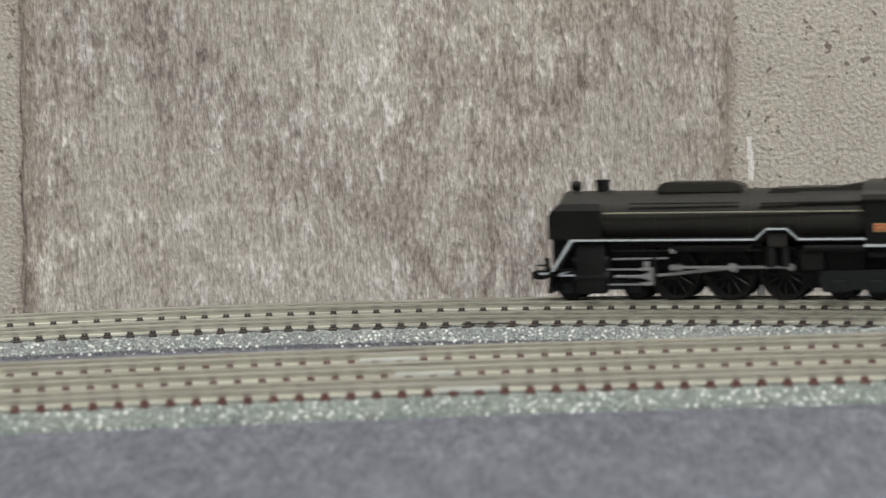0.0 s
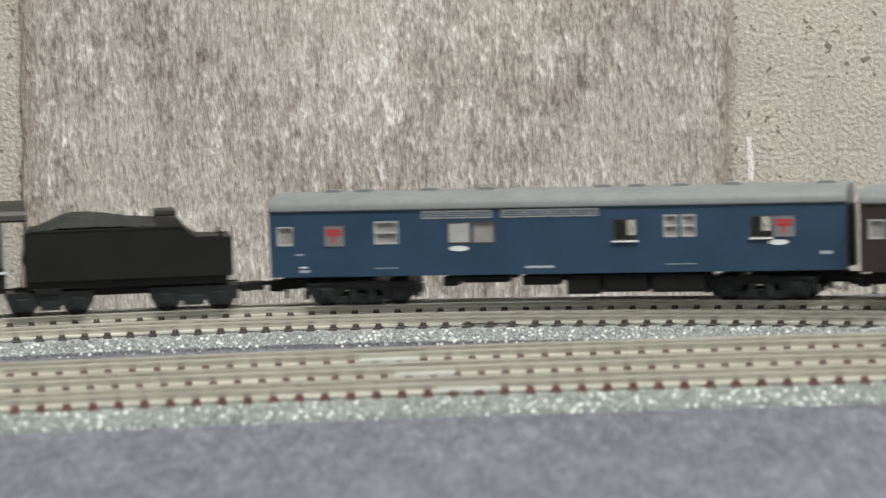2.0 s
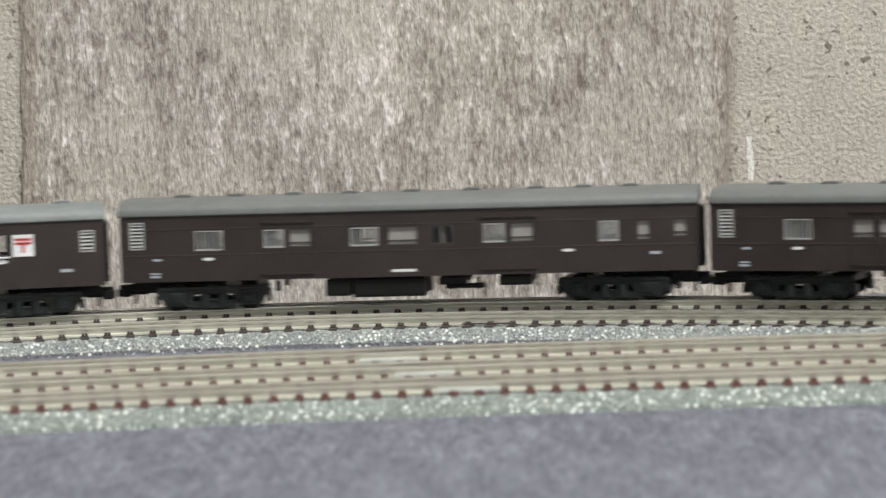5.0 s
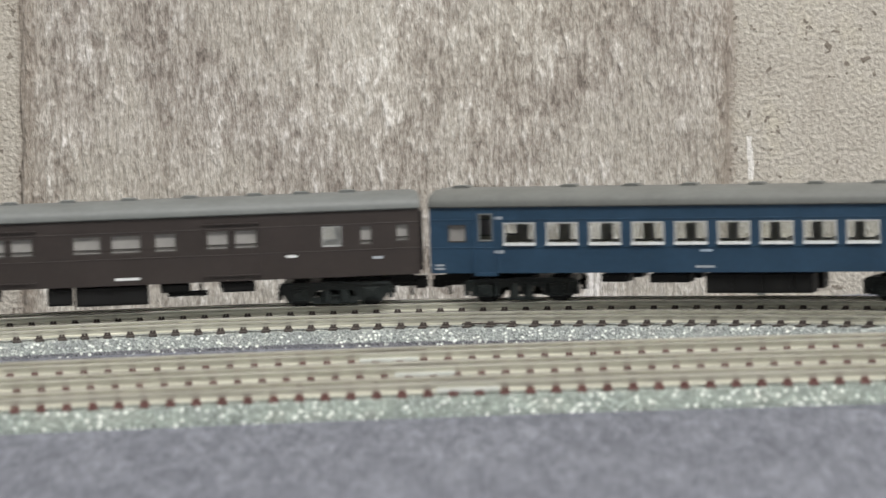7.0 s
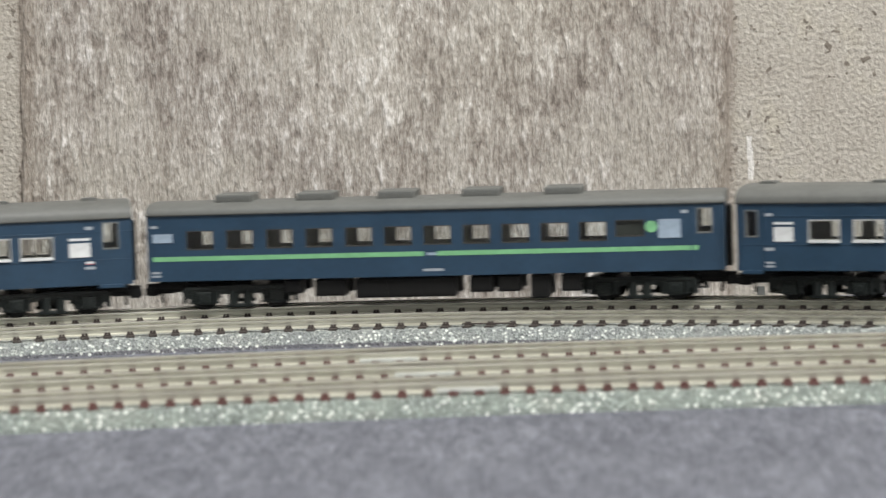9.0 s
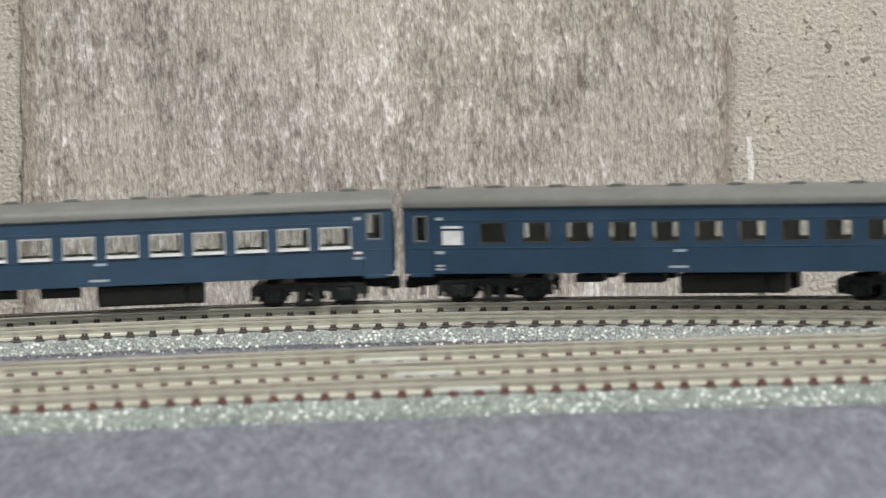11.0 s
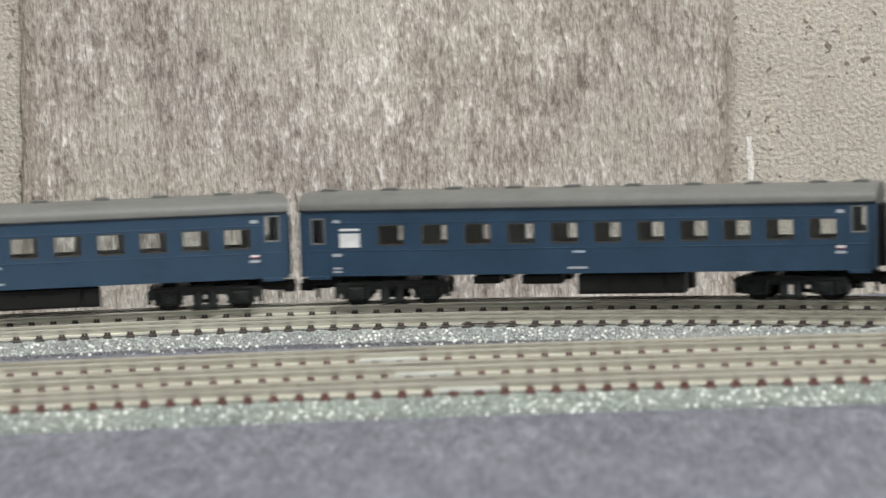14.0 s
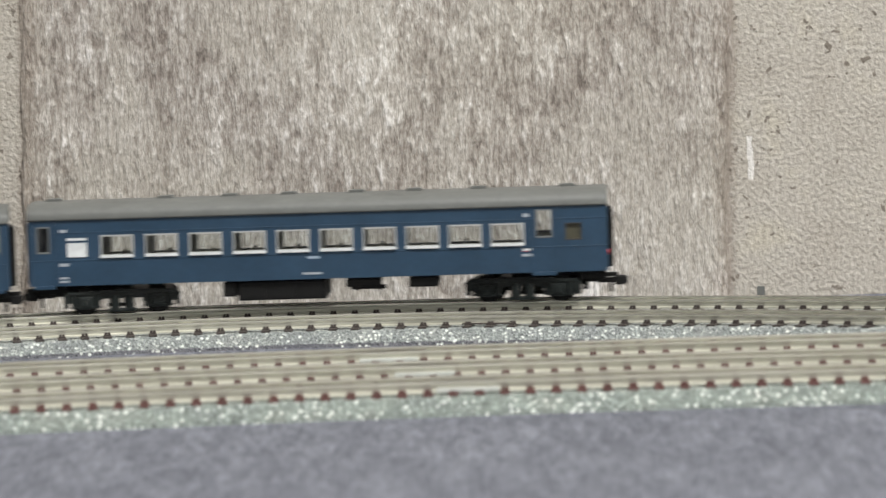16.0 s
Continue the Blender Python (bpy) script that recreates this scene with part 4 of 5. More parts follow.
def diner():
    wins = [(9.9 + 8.95 * i, 16.1 + 8.95 * i, 15.8, 20.2, "plain") for i in range(11)] + [(107.8, 114.3, 16.6, 20.4, "blind"), (126.7, 130.3, 17.0, 22.8, "door")]
    c = coach("blue model coach with light green stripe and roof air conditioners", BLUE, ROOF_D, wins, 26.4, "beam", seat=(9.0, 110, 8.95, 14.8), coolers=(20.0, 38.4, 56.9, 76.4, 95.4))
    for w in wins:
        window(c, *w)
    for u0, u1 in ((1.6, 63.6), (67.1, 125.8)):
        tile_at(c, "green_stripe", GREEN, u0, u1, 13.35, 14.4, "light green stripe", thick=0.05)
    def disc(bm):
        tube(bm, (0, 0, 0), (0, 0.12, 0), 1.35, n=24)
    shared("green_disc", "green_disc", disc, GREEN, c, (place(116.0), YS + 0.02, 18.8), "light green round mark")
    tile_at(c, "sign_panel", PALEBLUE, 117.8, 122.8, 16.2, 20.4, "pale blue sign panel")
    tile_at(c, "sign_panel", PALEBLUE, 2.4, 7.0, 17.6, 19.6, "pale blue sign panel")
    for u in (125.4, 131.6):
        tile_at(c, "door_edge", BLUE, u - 0.14, u + 0.14, 9.0, 23.4, thick=0.2)
    prints(c, [(2.8, 21.2, 1.6, 0.6, FADED), (123.8, 22.0, 1.6, 0.7, FADED), (3.0, 10.8, 2.0, 0.45, FADED), (3.0, 10.0, 2.2, 0.45, FADED), (65.3, 13.8, 2.2, 0.6, PALEBLUE), (65.6, 10.2, 4.6, 0.55, FADED), (123.4, 13.6, 1.8, 0.5, FADED)])
    for b in ((31.4, 35.6, 5.4, 8.4), (38.3, 45.4, 4.6, 8.4), (47.5, 70.4, 4.0, 8.4), (73.6, 79, 4.8, 8.4), (80, 85.4, 4.8, 8.4), (87.6, 92, 3.2, 8.4), (94.7, 99.4, 4.6, 8.4)):
        under_box(c, *b)
    return c


COACHES.append(mail_car_blue())
COACHES.append(mail_car_brown())
COACHES.append(baggage_car(1))
COACHES.append(baggage_car(0))
COACHES.append(day_coach("lavatory_first", "blue model day coach with silver window frames, lavatory end leading"))
COACHES.append(diner())
COACHES.append(day_coach("eleven", "blue model day coach with eleven silver-framed windows, behind the striped coach"))
for _ in range(3):
    COACHES.append(day_coach("plain", "blue model sleeping coach with plain dark window rims"))
COACHES.append(day_coach("lavatory_last", "blue model day coach with silver window frames, last in the train"))
tail = COACHES[-1]
for o in tail.children:
    if o.name.startswith("coupler") and o.location.x < 0:
        o.location.x -= 1.8 * MM
bm = bmesh.new()
for d in (-1, 1):
    tube(bm, (-HALF - 0.35, d * 8.0, 12.9), (-HALF + 0.3, d * 8.0, 12.9), 0.7, n=14)
part("tail_lamp", bm, RED, tail, "red tail lamp lens")

# ---- the steam locomotive ----
LU = 22.0       # the local origin, behind the arbitrary zero of the lengths below


def lx(u):
    return LU - u - min(0.0, (u - 10.0) * 0.02)


def locomotive():
    root = empty("steam_locomotive")
    tagged(root, "black model steam locomotive with white running-board line and red plate", "model locomotive", "")
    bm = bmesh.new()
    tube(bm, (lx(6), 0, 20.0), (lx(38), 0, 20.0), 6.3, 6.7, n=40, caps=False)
    part("boiler", bm, LOCO_TOP, root, "olive-black boiler", smooth=True)
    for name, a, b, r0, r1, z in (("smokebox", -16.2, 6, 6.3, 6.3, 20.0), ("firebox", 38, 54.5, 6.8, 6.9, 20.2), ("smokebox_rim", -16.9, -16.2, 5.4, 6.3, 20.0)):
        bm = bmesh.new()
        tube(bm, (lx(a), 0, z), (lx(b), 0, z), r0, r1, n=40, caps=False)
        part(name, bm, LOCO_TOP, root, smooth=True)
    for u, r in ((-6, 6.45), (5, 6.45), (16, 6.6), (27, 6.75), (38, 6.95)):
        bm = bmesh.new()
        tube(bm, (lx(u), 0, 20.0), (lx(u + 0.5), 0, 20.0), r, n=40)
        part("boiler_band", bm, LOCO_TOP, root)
    bm = bmesh.new()
    tube(bm, (lx(-16.9), 0, 20), (lx(-17.5), 0, 20), 4.2, 3.6, n=32)
    tube(bm, (lx(-17.5), 0, 20), (lx(-17.8), 0, 20), 1.0, n=16)
    box(bm, lx(-17.8), lx(-17.4), -3.4, 3.4, 19.7, 20.3)
    part("smokebox_door", bm, LOCO, root, smooth=True)
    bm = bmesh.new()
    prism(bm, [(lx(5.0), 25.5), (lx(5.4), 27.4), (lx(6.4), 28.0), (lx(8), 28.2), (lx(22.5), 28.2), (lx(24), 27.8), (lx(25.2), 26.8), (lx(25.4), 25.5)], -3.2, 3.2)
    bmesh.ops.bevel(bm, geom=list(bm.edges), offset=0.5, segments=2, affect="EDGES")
    part("steam_dome", bm, LOCO_TOP, root, "long olive-black dome casing")
    bm = bmesh.new()
    tube(bm, (lx(-7.8), 0, 25.5), (lx(-7.8), 0, 28.6), 1.45, 1.6, n=20)
    tube(bm, (lx(-7.8), 0, 28.2), (lx(-7.8), 0, 28.8), 1.75, n=20)
    part("chimney", bm, LOCO, root)
    bm = bmesh.new()
    tube(bm, (lx(-14.8), 0, 27.5), (lx(-12.9), 0, 27.5), 1.15, 1.0, n=18)
    box(bm, lx(-14.2), lx(-13.2), -0.6, 0.6, 25.6, 26.8)
    part("headlamp", bm, LOCO, root)
    bm = bmesh.new()
    tube(bm, (lx(-15.0), 0, 27.5), (lx(-14.8), 0, 27.5), 0.9, n=18)
    part("headlamp_lens", bm, SILVER, root, "clear headlamp lens")
    # rear boiler casing up to the cab
    bm = bmesh.new()
    prism(bm, [(lx(31), 26.2), (lx(32), 27.2), (lx(46.5), 27.4), (lx(54.5), 28.6), (lx(54.5), 25.8), (lx(31), 25.8)], -3.6, 3.6)
    part("boiler_casing", bm, LOCO_TOP, root)
    for y in (-7.0, 7.0):
        bm = bmesh.new()
        tube(bm, (lx(-6), y, 21.6), (lx(53.5), y, 21.7), 0.2, n=8)
        for u in (-5, 10, 25, 40, 52):
            tube(bm, (lx(u), y * 0.9, 21.6), (lx(u), y, 21.6), 0.2, n=6)
        part("handrail", bm, DULL, root, "thin dull olive handrail")
        bm = bmesh.new()
        tube(bm, (lx(30), y * 0.93, 23.6), (lx(54), y * 0.93, 23.9), 0.35, n=8)
        tube(bm, (lx(0), y * 0.9, 23.8), (lx(25), y * 0.9, 23.8), 0.25, n=8)
        part("steam_pipe", bm, LOCO_TOP, root)
    for d in (-1, 1):
        y0, y1 = sorted((d * 7.6, d * 8.0))
        bm = bmesh.new()
        prism(bm, [(lx(-18.4), 15.9), (lx(-18.4), 21.2), (lx(-17.7), 22.3), (lx(-6.4), 22.3), (lx(-6.4), 15.9)], y0, y1)
        lower = set(bm.verts)
        prism(bm, [(lx(-17.7), 22.3), (lx(-16.2), 23.8), (lx(-6.8), 23.8), (lx(-6.4), 22.3)], y0, y1)
        for v in bm.verts:
            # the upper edge leans in
            if v not in lower and v.co.z > 23:
                v.co.y -= d * 1.3
        part("smoke_deflector", bm, LOCO, root, "flat black smoke deflector")
        # running board with its step over the valve gear, and the white edge
        line = [(-12.5, 15.9), (28.9, 15.9), (31.7, 18.2), (36.2, 18.2), (38.8, 15.9), (54.0, 15.9)]
        bm = bmesh.new()
        y0, y1 = sorted((d * 4.5, d * 8.5))
        prism(bm, [(lx(u), z + 0.15) for u, z in line] + [(lx(u), z - 0.75) for u, z in line[::-1]], y0, y1)
        part("running_board", bm, LOCO, root)
        bm = bmesh.new()
        y0, y1 = sorted((d * 8.5, d * 8.62))
        edge = [(-17.9, 8.7), (-13.2, 15.9)] + line[1:]
        off = [(-17.25, 8.7), (-12.7, 15.45)] + [(u, z - 0.45) for u, z in line[1:]]
        prism(bm, [(lx(u), z) for u, z in edge] + [(lx(u), z) for u, z in off[::-1]], y0, y1)
        part("white_line", bm, STRIPE, root, "white running-board line")
        bm = bmesh.new()
        prism(bm, [(lx(-17.9), 8.7), (lx(-12.9), 15.9), (lx(-11.6), 15.9), (lx(-16.2), 8.7)], *sorted((d * 4.5, d * 8.48)))
        part("front_apron", bm, LOCO, root)
        bm = bmesh.new()
        prism(bm, [(lx(-18.3), 9.0), (lx(-18.3), 15.85), (lx(-12.8), 15.85), (lx(-12.6), 15.1), (lx(9.0), 15.1), (lx(9.0), 12.2), (lx(-4.6), 11.6), (lx(-4.6), 6.0), (lx(-11.0), 5.0)], *sorted((d * 4.2, d * 5.2)))
        part("steam_chest", bm, BLACK, root)
        bm = bmesh.new()
        box(bm, lx(-5.6), lx(-12.4), *sorted((d * 4.8, d * 7.9)), 3.6, 15.0, 0.35)
        tube(bm, (lx(-12.9), d * 6.6, 10.9), (lx(-4.9), d * 6.6, 10.9), 1.3, n=18)
        tube(bm, (lx(-13.0), d * 6.4, 7.2), (lx(-4.7), d * 6.4, 7.2), 1.6, n=20)
        part("cylinder", bm, BLACK, root, smooth=True)
        bm = bmesh.new()
        for z in (9.0, 5.6):
            box(bm, lx(5.4), lx(-5.2), *sorted((d * 6.6, d * 7.2)), z - 0.18, z + 0.18)
        tube(bm, (lx(-4), d * 6.9, 11.3), (lx(8.5), d * 6.9, 11.5), 0.28, n=8)
        tube(bm, (lx(9.2), d * 7.2, 13.2), (lx(10.6), d * 7.2, 13.2), 0.7, n=12)
        gb = bmesh.new()
        box(gb, lx(5.9), lx(5.2), *sorted((d * 5.6, d * 7.4)), 5.0, 13.6, 0.1)
        part("guide_bracket", gb, LOCO, root)
        part("guide_bar", bm, STEEL, root, "bright crosshead guide bars")
        # boxes and pipes below the running board
        bm = bmesh.new()
        box(bm, lx(36.0), lx(31.6), *sorted((d * 5.0, d * 7.9)), 13.8, 17.2, 0.5)
        pump = part("air_pump", bm, LOCO_TOP, root, "twin-cylinder air pump")
        for u, r in ((32.2, 1.2), (35.4, 1.0)):
            bm = bmesh.new()
            tube(bm, (lx(u), d * 6.9, 9.5), (lx(u), d * 6.9, 13.8), r, n=14)
            part("pump_cylinder", bm, BLACK, pump)
        bm = bmesh.new()
        tube(bm, (lx(10.0), d * 7.0, 13.9), (lx(28), d * 7.0, 13.9), 1.1, n=16)
        for z in (14.4, 13.2):
            tube(bm, (lx(-4), d * 7.7, z), (lx(30), d * 7.7, z), 0.14, n=6)
        tube(bm, (lx(40), d * 7.5, 13.6), (lx(54), d * 7.5, 13.6), 0.9, n=12)
        part("air_reservoir", bm, LOCO, root)
        bm = bmesh.new()
        box(bm, lx(44), lx(39), *sorted((d * 5.5, d * 7.8)), 8.6, 13.4, 0.4)
        part("feed_pump", bm, LOCO, root)
        bm = bmesh.new()
        prism(bm, [(lx(42.5), 8.4), (lx(43.6), 4.0), (lx(47), 3.4), (lx(51), 4.4), (lx(53), 4.4), (lx(56), 3.4), (lx(59.6), 4.0), (lx(61), 7.4), (lx(58), 8.8)], *sorted((d * 5.9, d * 7.0)))
        for u in (47.4, 56.0):
            box(bm, lx(u + 1.5), lx(u - 1.5), *sorted((d * 7.0, d * 7.8)), 3.8, 6.4, 0.3)
        part("trailing_truck", bm, BOGIE, root)
        # cab side with its two windows and the line below
        bm = bmesh.new()
        y0, y1 = sorted((d * 8.1, d * 8.7))
        for q in ([(54, 14.0), (54, 19.7), (66.0, 19.7), (66.0, 12.6), (62.6, 12.6), (62.0, 14.0)], [(54, 19.7), (54, 24.9), (58.5, 24.9), (58.5, 19.7)], [(62.1, 19.7), (62.1, 24.9), (63.0, 24.9), (63.0, 19.7)], [(64.9, 19.7), (64.9, 24.9), (66.0, 24.9), (66.0, 19.7)], [(58.5, 23.9), (58.5, 24.9), (64.9, 24.9), (64.9, 23.9)]):
            prism(bm, [(lx(u), z) for u, z in q], y0, y1)
        bmesh.ops.remove_doubles(bm, verts=bm.verts, dist=0.001)
        part("cab_side", bm, LOCO, root)
        bm = bmesh.new()
        y0, y1 = sorted((d * 8.7, d * 8.82))
        prism(bm, [(lx(u), z) for u, z in ((53.5, 14.5), (61.9, 14.5), (62.9, 12.9), (67.2, 12.9), (67.2, 12.3), (62.4, 12.3), (61.4, 13.9), (53.5, 13.9))], y0, y1)
        part("white_line", bm, STRIPE, root, "white cab-edge line")
        bm = bmesh.new()
        box(bm, lx(61.2), lx(55.7), *sorted((d * 8.7, d * 8.85)), 17.2, 19.1)
        p = part("number_plate", bm, GOLD, root, "orange-red plate with brass rim")
        bm = bmesh.new()
        box(bm, lx(60.9), lx(56.0), *sorted((d * 8.85, d * 8.95)), 17.5, 18.8)
        part("plate_face", bm, PLATE, p)
        for k in range(5):
            bm = bmesh.new()
            box(bm, lx(57.1 + k * 0.8), lx(56.6 + k * 0.8), *sorted((d * 8.95, d * 9.0)), 17.8, 18.5)
            part("plate_bar", bm, GOLD, p)
        bm = bmesh.new()
        tube(bm, (lx(66.8), d * 8.6, 13.0), (lx(66.8), d * 8.6, 23.5), 0.2, n=8)
        part("cab_handrail", bm, STEEL, root)
    bm = bmesh.new()
    prism(bm, [(y, z) for y, z in ((-8.1, 14), (-8.1, 24.9), (-5, 27.6), (0, 28.6), (5, 27.6), (8.1, 24.9), (8.1, 14))], lx(54.6), lx(54.0), "x")
    part("cab_front", bm, LOCO, root)
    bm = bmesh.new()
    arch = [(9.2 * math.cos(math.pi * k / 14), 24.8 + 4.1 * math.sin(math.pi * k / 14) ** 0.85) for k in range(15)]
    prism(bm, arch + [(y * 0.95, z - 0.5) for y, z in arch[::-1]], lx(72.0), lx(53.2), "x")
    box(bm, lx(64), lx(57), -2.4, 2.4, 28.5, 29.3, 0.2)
    part("cab_roof", bm, LOCO_TOP, root, "olive-black arched cab roof")
    bm = bmesh.new()
    box(bm, lx(67), lx(54), -8.0, 8.0, 11.6, 12.6)
    box(bm, lx(57.5), lx(54.6), -5, 5, 12.6, 20.4)
    box(bm, lx(62), lx(-16), -3.2, 3.2, 7.0, 13.8)
    box(bm, lx(53), lx(40), -5.5, 5.5, 8.5, 16)
    box(bm, lx(67), lx(58), -4, 4, 7.5, 11.6)
    box(bm, lx(45), lx(38.5), -5.2, 5.2, 4.6, 9.0, 0.3)
    for d in (-1, 1):
        box(bm, lx(66.6), lx(62.4), *sorted((d * 6.8, d * 8.0)), 8.2, 11.8, 0.2)
    part("main_frame", bm, BLACK, root)
    bm = bmesh.new()
    box(bm, lx(-17.4), lx(-18.6), -8.4, 8.4, 7.6, 9.4, 0.2)
    prism(bm, [(lx(-18.6), 7.6), (lx(-19.4), 3.6), (lx(-18.8), 3.6), (lx(-17.4), 7.6)], -6.8, 6.8)
    box(bm, lx(-13), lx(-17.6), -8.2, 8.2, 8.7, 9.2)
    for d in (-1, 1):
        tube(bm, (lx(-18.9), d * 7.4, 9.2), (lx(-18.9), d * 7.4, 11.4), 0.2, n=6)
        box(bm, lx(-17.8), lx(-18.8), d * 7.4 - 0.9, d * 7.4 + 0.9, 3.8, 4.2)
    box(bm, lx(-18.4), lx(-20.2), -6.5, 6.5, 7.4, 8.2, 0.15)
    part("buffer_beam", bm, LOCO, root)
    for d in (-1, 1):
        bm = bmesh.new()
        box(bm, lx(-17.6), lx(-21.2), *sorted((d * 6.5, d * 6.7)), 7.8, 8.3)
        part("white_line", bm, STRIPE, root, "white footplate-edge line")
        bm = bmesh.new()
        box(bm, lx(-12.6), lx(-16.4), *sorted((d * 7.6, d * 8.1)), 7.5, 7.95, 0.1)
        tube(bm, (lx(-16.0), d * 7.9, 8.0), (lx(-13.4), d * 7.9, 8.9), 0.22, n=8)
        part("front_step", bm, FADED, root, "pale front step edge")
        bm = bmesh.new()
        box(bm, lx(-18.9), lx(-20.0), *sorted((d * 5.4, d * 6.4)), 8.2, 11.6, 0.25)
        tube(bm, (lx(-20.0), d * 6.0, 9.9), (lx(-22.0), d * 6.0, 9.9), 0.18, n=8)
        part("front_lamp", bm, LOCO, root)
    k = shared("coupler", "knuckle", knuckle, BLACK, root, (lx(-18.8), 0, 1.4), "black knuckle coupler")
    bm = bmesh.new()
    box(bm, lx(3), lx(-15.5), -4.4, 4.4, 4.2, 6.4, 0.3)
    for d in (-1, 1):
        for u in (-14.6, 0.6):
            box(bm, lx(u + 1.4), lx(u - 1.4), *sorted((d * 5.4, d * 6.6)), 3.6, 6.2, 0.3)
    part("leading_truck", bm, BOGIE, root)
    for u in (-14.6, 0.6, 47.6, 56.0):
        w = shared("wheelset", "wheelset", None, BLACK, root, (lx(u), 0, 4.87))
        SPINS.append((w, 2.87, w.location.copy()))

    def driver(bm):
        r = 5.85
        tube(bm, (0, -5.2, 0), (0, 5.2, 0), 0.9, n=12)
        for d in (-1, 1):
            tube(bm, (0, d * 3.75, 0), (0, d * 4.05, 0), r + 0.35, n=48)
            outer = [(r * math.cos(2 * math.pi * k / 48), r * math.sin(2 * math.pi * k / 48)) for k in range(48)]
            inner = [(x * 0.84, z * 0.84) for x, z in outer]
            ring = []
            for y in (d * 4.05, d * 5.25):
                ring.append([[bm.verts.new((x, y, z)) for x, z in o] for o in (outer, inner)])
            for k in range(48):
                j = (k + 1) % 48
                bm.faces.new((ring[0][0][k], ring[0][0][j], ring[1][0][j], ring[1][0][k]))
                bm.faces.new((ring[0][1][k], ring[0][1][j], ring[1][1][j], ring[1][1][k]))
                bm.faces.new((ring[1][0][k], ring[1][0][j], ring[1][1][j], ring[1][1][k]))
            tube(bm, (0, d * 4.0, 0), (0, d * 5.5, 0), 1.5, n=20)
            pin = -math.pi / 2 if d > 0 else 0.0
            tube(bm, (2.1 * math.cos(pin), d * 4.6, 2.1 * math.sin(pin)), (2.1 * math.cos(pin), d * 5.7, 2.1 * math.sin(pin)), 1.1, n=16)
            w0 = pin + math.pi
            prism(bm, [(r * 0.85 * math.cos(w0 + q), r * 0.85 * math.sin(w0 + q)) for q in (-0.7, -0.35, 0, 0.35, 0.7)], *sorted((d * 4.3, d * 5.1)))
    for u in (9.4, 22.0, 34.9):
        w = shared("driving_wheelset", "driver", driver, LOCO, root, (lx(u), 0, 7.85), "large spoked black driving wheels")
        SPINS.append((w, 5.85, w.location.copy()))
        for d in (-1, 1):
            for k in range(12):
                sp = shared("spoke", "spoke", lambda bm: tube(bm, (1.2, 0, 0), (5.1, 0, 0), 0.38, 0.3, n=6), BLACK, w, (0, d * 4.8, 0))
                sp.rotation_euler = (0, 2 * math.pi * (k + 0.5) / 12, 0)
    rods = {}
    for d in (-1, 1):
        bm = bmesh.new()
        box(bm, lx(34.9), lx(9.4), *sorted((d * 5.75, d * 6.15)), -0.28, 0.28)
        for u in (9.4, 22.0, 34.9):
            tube(bm, (lx(u), d * 5.7, 0), (lx(u), d * 6.4, 0), 0.8, n=16)
        rods["side", d] = part("side_rod", bm, STEEL, root, "bright steel side rod")
        bm = bmesh.new()
        prism(bm, [(0, -0.28), (20, -0.4), (20, 0.4), (0, 0.28)], *sorted((d * 6.5, d * 6.9)))
        tube(bm, (0, d * 6.4, 0), (0, d * 7.0, 0), 0.8, n=14)
        tube(bm, (20, d * 6.4, 0), (20, d * 7.1, 0), 1.0, n=16)
        rods["main", d] = part("connecting_rod", bm, STEEL, root, "bright steel connecting rod")
        bm = bmesh.new()
        for x0, x1, z0, z1 in ((-1.5, 1.5, 1.3, 2.0), (-1.5, 1.5, -2.0, -1.3), (-1.5, -0.5, -1.3, 1.3), (-0.5, 1.5, -0.45, 0.45)):
            box(bm, x0, x1, *sorted((d * 6.4, d * 7.5)), z0, z1, 0.12)
        box(bm, -0.6, 0.6, *sorted((d * 6.6, d * 7.6)), 2.0, 3.4, 0.2)
        tube(bm, (1.5, d * 6.9, 0), (7.5, d * 6.9, 0), 0.35, n=10)
        rods["cross", d] = part("crosshead", bm, STEEL, root, "bright steel crosshead")
        bm = bmesh.new()
        prism(bm, [(0, -0.25), (13, -0.25), (13, 0.25), (0, 0.25)], *sorted((d * 7.2, d * 7.5)))
        tube(bm, (0, d * 7.1, 0), (0, d * 7.6, 0), 0.6, n=12)
        tube(bm, (13, d * 7.1, 0), (13, d * 7.6, 0), 0.7, n=12)
        rods["ecc", d] = part("eccentric_rod", bm, STEEL, root, "thin bright valve rod")
    return root, rods


ENGINE, RODS = locomotive()


